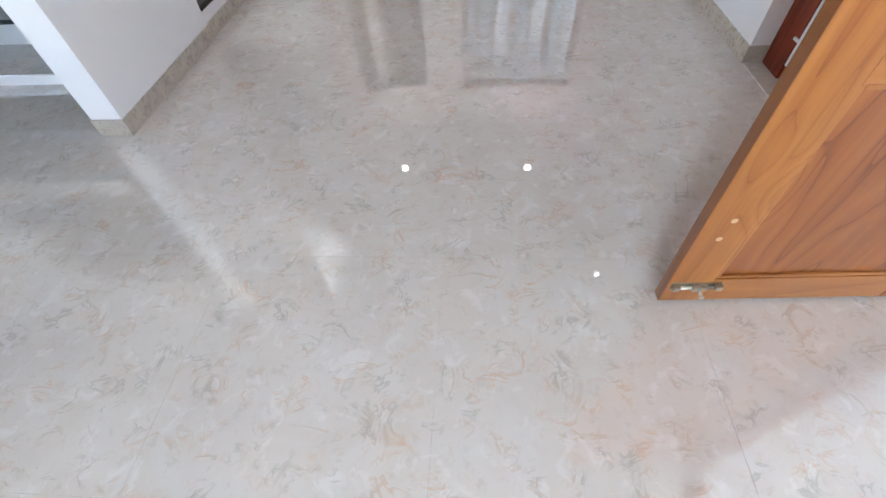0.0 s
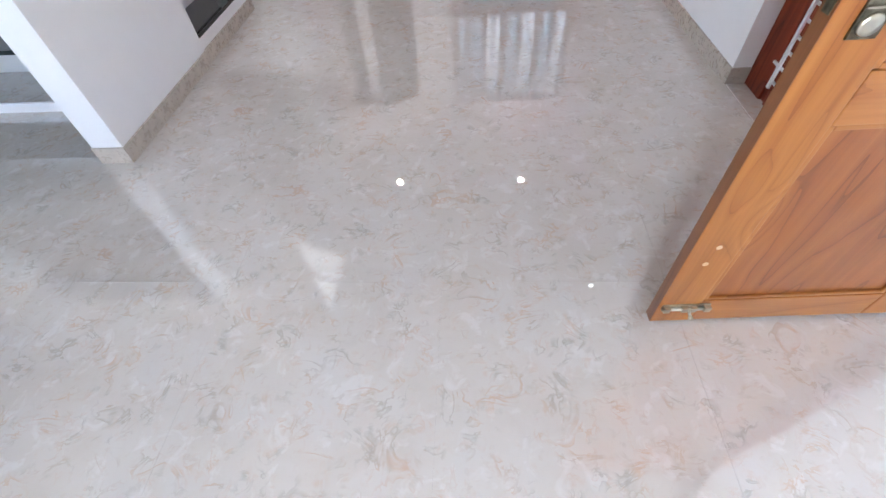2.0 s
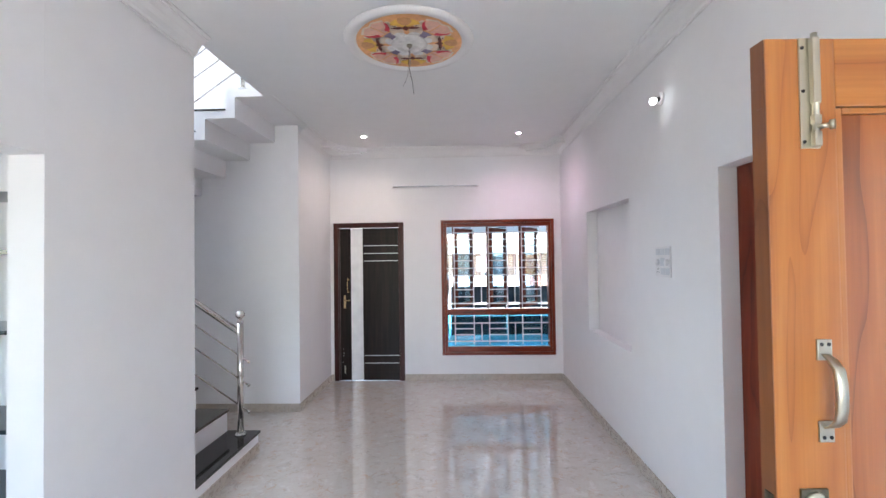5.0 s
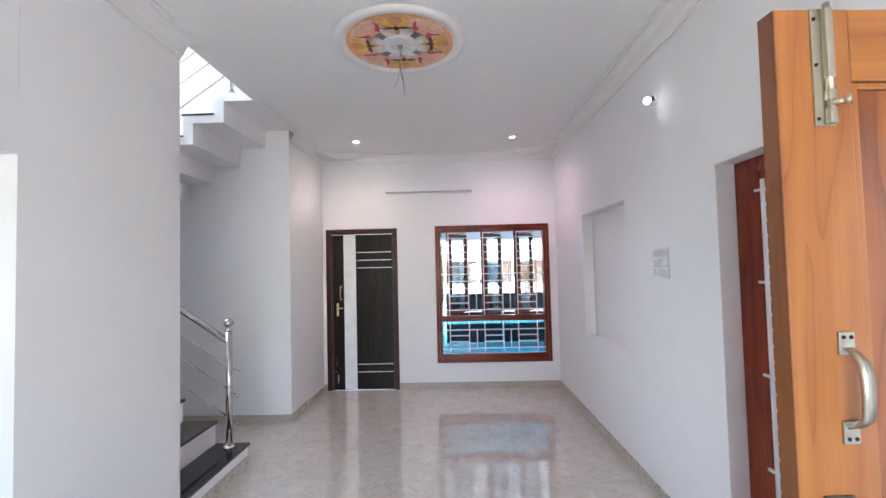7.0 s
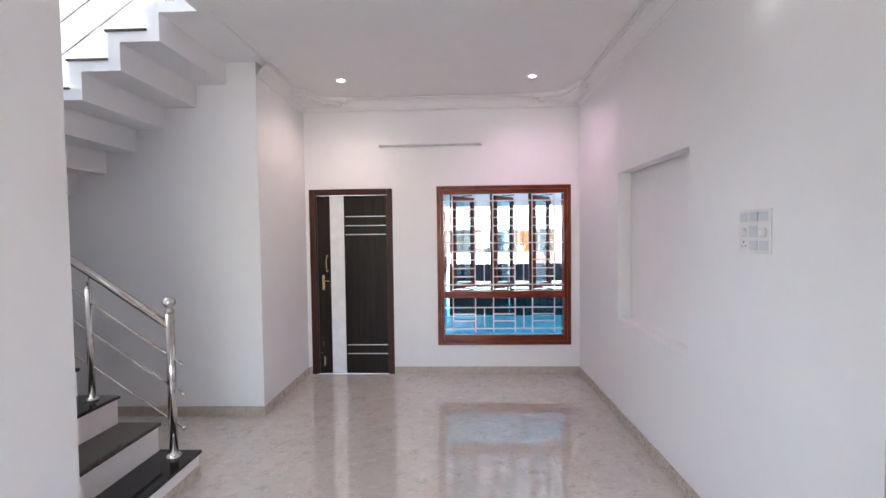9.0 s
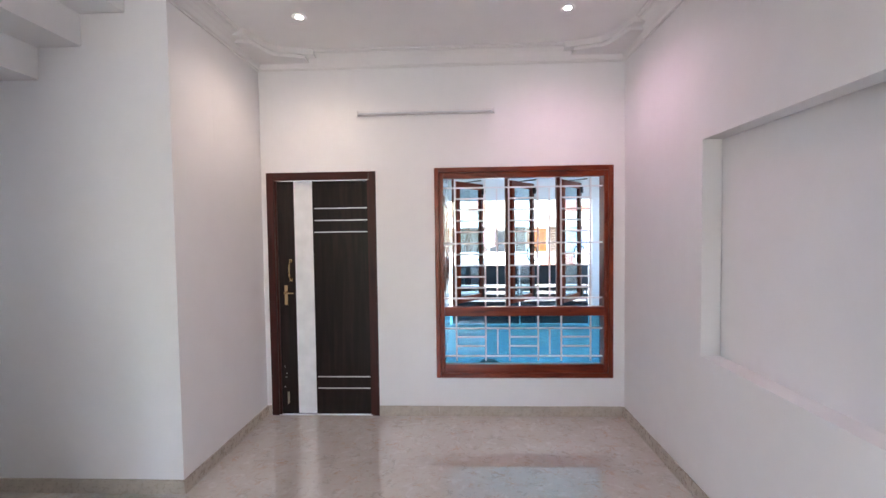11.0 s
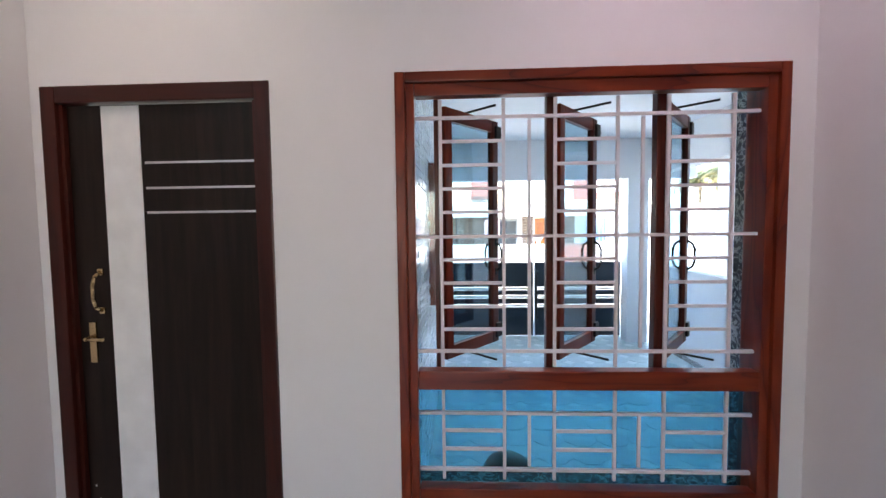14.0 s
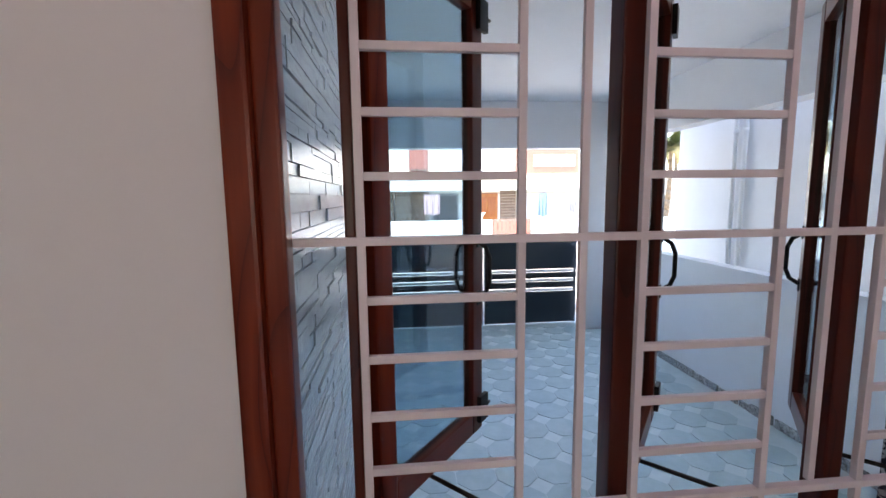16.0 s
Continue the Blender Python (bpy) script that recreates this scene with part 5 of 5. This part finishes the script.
pot = thing("white_planter", (1.62, 15.27, 1.1 + PF + 0.1), "small white flower pot on the compound wall", "pot")
part("bowl", one(lathe, (0, 0, 0), [(0.08, 0.001), (0.06, 0.06), (0.12, 0.20), (0.20, 0.28)], 16), M["housewhite"], pot)
lines = thing("drying_clothes", (0, 16.6, 1.5), "clothes hung on a line in the front yard opposite", "laundry")
part("line", one(rod, (-1.6, 0, 0.18), (6.5, 0, 0.22), 0.008, 6), M["dark_metal"], lines)
for x in (-1.6, 6.5):
    part("pole", one(rod, (x, 0, -2.12), (x, 0, 0.26), 0.03, 10), M["dark_metal"], lines)


def cloth(x0, x1, z0, z1, mat):
    bm = bmesh.new()
    n = 8
    top_v, low_v = [], []
    for k in range(n + 1):
        x = x0 + (x1 - x0) * k / n
        top_v.append((x, 0.02 * math.sin(3 * k), z1))
        low_v.append((x, 0.05 * math.sin(2 * k), z0 + 0.03 * math.sin(k)))
    for k in range(n):
        prism(bm, [top_v[k], top_v[k + 1], low_v[k + 1], low_v[k]], (0, 0.006, 0))
    part("garment", bm, mat, lines)


cloth(-0.42, 0.22, -0.62, 0.17, plain("pink_cloth", (0.62, 0.42, 0.42), 0.9))
cloth(4.25, 4.62, -0.75, 0.18, plain("blue_cloth", (0.20, 0.32, 0.60), 0.9))
cloth(5.60, 5.85, -0.60, 0.18, plain("grey_cloth", (0.35, 0.35, 0.37), 0.9))

# white buildings and palms further off to the east
fb = thing("white_building_beyond", (16.0, 27.0, PF - 0.1), "long low white building in the sun", "building")
part("wall", one(box, -7, 9, 0, 6, 0, 3.0), M["housewhite"], fb)
part("parapet", one(box, -7.1, 9.1, -0.15, -0.003, 2.6, 3.25, 0.02), M["housewhite"], fb)
bm = bmesh.new()
for x in (-5.2, -2.4, 0.4, 3.2):
    box(bm, x, x + 1.4, -0.05, -0.003, 1.2, 2.1)
split("window", bm, plain("distant_window", (0.25, 0.28, 0.30), 0.3), fb)
car = thing("parked_car_beyond", (7.2, 12.6, PF - 0.1), "pale blue car parked on the street, only its roof showing", "car")
bm = bmesh.new()
prism(bm, [(-2.0, -0.8, 0.35), (2.0, -0.8, 0.35), (2.0, -0.8, 0.85), (1.2, -0.8, 0.95), (0.6, -0.8, 1.42), (-1.0, -0.8, 1.46), (-1.7, -0.8, 1.0), (-2.0, -0.8, 0.9)], (0, 1.6, 0))
bmesh.ops.bevel(bm, geom=list(bm.edges), offset=0.06, segments=2, affect="EDGES")
part("body", bm, plain("pale_blue_car_paint", (0.42, 0.55, 0.62), 0.2, coat=0.6), car)
for x in (-1.25, 1.25):
    w = new("wheel")
    w.parent = car
    w.location = (x, -0.78, 0.32)
    part("tyre", one(lathe, (0, 0, 0), [(0.30, 0.0), (0.32, 0.03), (0.32, 0.17), (0.30, 0.2)], 24, "y"), M["dark_metal"], w)
    part("rim", one(lathe, (0, 0, 0), [(0.19, -0.012), (0.18, -0.001)], 18, "y"), M["silver"], w)


def palm(at, h, seed):
    rr = random.Random(seed)
    t = thing("coconut_palm", at, "tall coconut palm with drooping yellowing fronds", "tree", "coconut palms")
    bm = bmesh.new()
    pts = [(0.25 * math.sin(2 * k / 8), 0, h * k / 8) for k in range(9)]
    for k, (a, b) in enumerate(zip(pts, pts[1:])):
        rod(bm, a, b, 0.20 - 0.012 * k, 10, r2=0.20 - 0.012 * (k + 1))
    part("trunk", bm, M["trunk"], t)
    for mat, count, lab in ((M["leaf"], 15, "green"), (M["leaf2"], 9, "dry")):
        bm = bmesh.new()
        for j in range(count):
            a = 2 * math.pi * (j + rr.random() * 0.7) / count
            droop = rr.uniform(0.5, 1.5) if lab == "green" else rr.uniform(1.3, 2.0)
            ln = rr.uniform(2.2, 3.2)
            prev = Vector((pts[-1][0], 0, h))
            for s in range(14):
                u = (s + 1) / 14
                ang = 0.8 - droop * u * 1.3
                nxt = prev + Vector((math.cos(a) * math.cos(ang), math.sin(a) * math.cos(ang), math.sin(ang))) * ln / 14
                side = Vector((-math.sin(a), math.cos(a), 0))
                rod(bm, prev, nxt, 0.018, 4, caps=False)
                for sg_ in (1, -1):
                    for q in (0.25, 0.75):
                        o = prev.lerp(nxt, q)
                        l2 = 0.75 * math.sin(math.pi * min(0.95, 0.15 + u * 0.85)) + 0.1
                        tip = o + side * sg_ * l2 * 0.8 + Vector((math.cos(a), math.sin(a), 0)) * l2 * 0.4 + Vector((0, 0, -l2 * 0.5))
                        w = (nxt - prev) * 0.32
                        f = bm.faces.new([bm.verts.new(o - w), bm.verts.new(o + w), bm.verts.new(tip)])
                prev = nxt
        part("crown" if lab == "green" else "dry_fronds", bm, mat, t, kind="stuff")
    return t


palm((17.0, 33.0, PF - 0.1), 5.2, 1)
palm((21.5, 38.0, PF - 0.1), 6.0, 2)
palm((14.7, 24.3, PF - 0.1), 4.9, 4)
palm((18.6, 29.6, PF - 0.1), 5.6, 5)
palm((13.5, 40.0, PF - 0.1), 5.4, 3)

# ---- many small pieces: floor tiles, skirting, cladding, porch tiles ----
floor = structure("floor", one(box, -6.6, 0.25, -8.2, -0.0005, -0.12, -0.0035), M["grout"], "glossy beige marbled tile floor")


def shared_box(w, d, h, mat, cache={}):
    key = (round(w, 4), round(d, 4), round(h, 4), mat.name)
    if key not in cache:
        bm = bmesh.new()
        box(bm, 0, w, 0, d, 0, h)
        cache[key] = finish("piece", bm, mat)
    return cache[key]


def piece(name, mesh, at, parent):
    ob = new(name, mesh)
    ob.location = at
    ob.parent = parent
    return ob


T, J = 0.80, 0.0006
xs = [-6.6 + 0.0] + [WX - 0.0 - T * k for k in range(4, -1, -1)] + [WX + T * k for k in range(1, 4)] + [-0.001]
xs = sorted(set(round(v, 4) for v in xs if -6.6 <= v < 0))
ys = [-0.001 - T * k for k in range(11)]
for x0, x1 in zip(xs, xs[1:]):
    for y1, y0 in zip(ys, ys[1:]):
        if y0 > -8.19 - 0.7:
            y0c = max(y0, -8.199)
            if y1 - y0c > 0.02:
                piece("tile", shared_box(x1 - x0 - J, y1 - y0c - J, 0.0035, M["marble"]), (x0, y0c, -0.0035), floor)

skirt = structure("baseboard", one(box, -1.0, -0.02, -0.0075, -0.0005, 0.002, 0.02), M["grout"], "beige marbled tile skirting")


for y0, y1 in ((-4.599, -3.473), (-5.839, -4.946)):
    piece("tile", shared_box(0.25, y1 - y0, 0.003, M["marble"]), (0.0002, y0, 0.0003), floor)


def skirting(a, b, nrm, h=0.088):
    """Tiles 0.6 m long from a to b along a wall with the given normal."""
    (ax, ay), (bx, by) = a, b
    ln = abs(bx - ax) + abs(by - ay)
    n = max(1, math.ceil(ln / 0.6 - 0.05))
    th = 0.010
    for k in range(n):
        s0, s1 = k * ln / n, (k + 1) * ln / n
        if abs(bx - ax) > abs(by - ay):
            x0 = min(ax, bx) + s0
            piece("skirting_tile", shared_box(s1 - s0 - 0.001, th, h, M["skirt"]), (x0, ay if nrm[1] > 0 else ay - th, 0.0005), skirt)
        else:
            y0 = min(ay, by) + s0
            piece("skirting_tile", shared_box(th, s1 - s0 - 0.001, h, M["skirt"]), (ax if nrm[0] > 0 else ax - th, y0, 0.0005), skirt)


skirting((-2.105, -0.0005), (-0.012, -0.0005), (0, -1))
skirting((-3.092, -0.0005), (-3.063, -0.0005), (0, -1))
skirting((-0.0005, -3.471), (-0.0005, -0.002), (-1, 0))
skirting((-0.0105, -3.4725), (0.094, -3.4725), (0, -1))
skirting((-0.0005, -4.942), (-0.0005, -4.601), (-1, 0))
SK = -STAIR_Y / 2 - 0.002
for k in range(2):
    o = piece("skirting_tile", shared_box(0.010, SK - 0.001, 0.088, M["skirt"]), (0, 0, 0), skirt)
    y0 = STAIR_Y + SK * k
    o.matrix_basis = pose(WXS + 0.0025 * k + 0.0008, y0, 0.0005)
skirting((-6.4, STAIR_Y - 0.0005), (WXS + 0.010, STAIR_Y - 0.0005), (0, -1))
skirting((WX + 0.0005, PIL_S), (WX + 0.0005, PIL_N), (1, 0))
skirting((WX - 0.0095, PIL_N + 0.001), (WX - 0.0095, -2.118), (1, 0))
skirting((-3.26, PIL_S - 0.0005), (WX + 0.010, PIL_S - 0.0005), (0, -1))
skirting((-3.2605, PIL_S), (-3.2605, -3.552), (-1, 0))

clad = structure("wall_cladding", one(box, PW0 - 0.0215, PW0 - 0.018, 0.232, 6.2, PF, 2.94), M["clad"], "grey split stone cladding")
rnd = random.Random(21)
z = PF + 0.002
count = 0
rest = bmesh.new()
while z < 2.93:
    h = rnd.choice((0.022, 0.034, 0.05))
    y = 0.236
    while y < 6.15:
        w = min(rnd.choice((0.12, 0.20, 0.30, 0.40)), 6.18 - y)
        t = rnd.choice((0.008, 0.010, 0.013, 0.016))
        inside = 2.22 < y + w / 2 < 4.38 and 0.76 < z + h / 2 < 2.14
        if not inside:
            if y < 0.9 and z > 0.9 and count < 295:
                piece("stone", shared_box(t, w - 0.003, h - 0.003, M["clad"]), (PW0 - 0.018, y, z), clad)
                count += 1
            else:
                box(rest, PW0 - 0.018, PW0 - 0.018 + t, y, y + w - 0.003, z, z + h - 0.003)
        y += w
    z += h
ob = new("far_stones", finish("far_stones", rest, M["clad"]))
ob.parent = clad
tagged(ob, kind="stuff")

# octagonal porch tiles
P = 0.30
bm = bmesh.new()
c = 0.29 * P
h = P / 2 - 0.004
pts = [(-h + c, -h), (h - c, -h), (h, -h + c), (h, h - c), (h - c, h), (-h + c, h), (-h, h - c), (-h, -h + c)]
prism(bm, [(x, y, 0) for x, y in pts], (0, 0, 0.004))
oct_mesh = finish("octagon", bm, M["oct"])
k = 0
for j in range(19):
    for i in range(11):
        x, y = PW0 + 0.19 + P * i, 0.36 + 0.15 + P * j
        if x < PW1 - 0.1 and y < 5.95:
            piece("octagon_tile", oct_mesh, (x, y, PF - 0.0038), porch_floor)
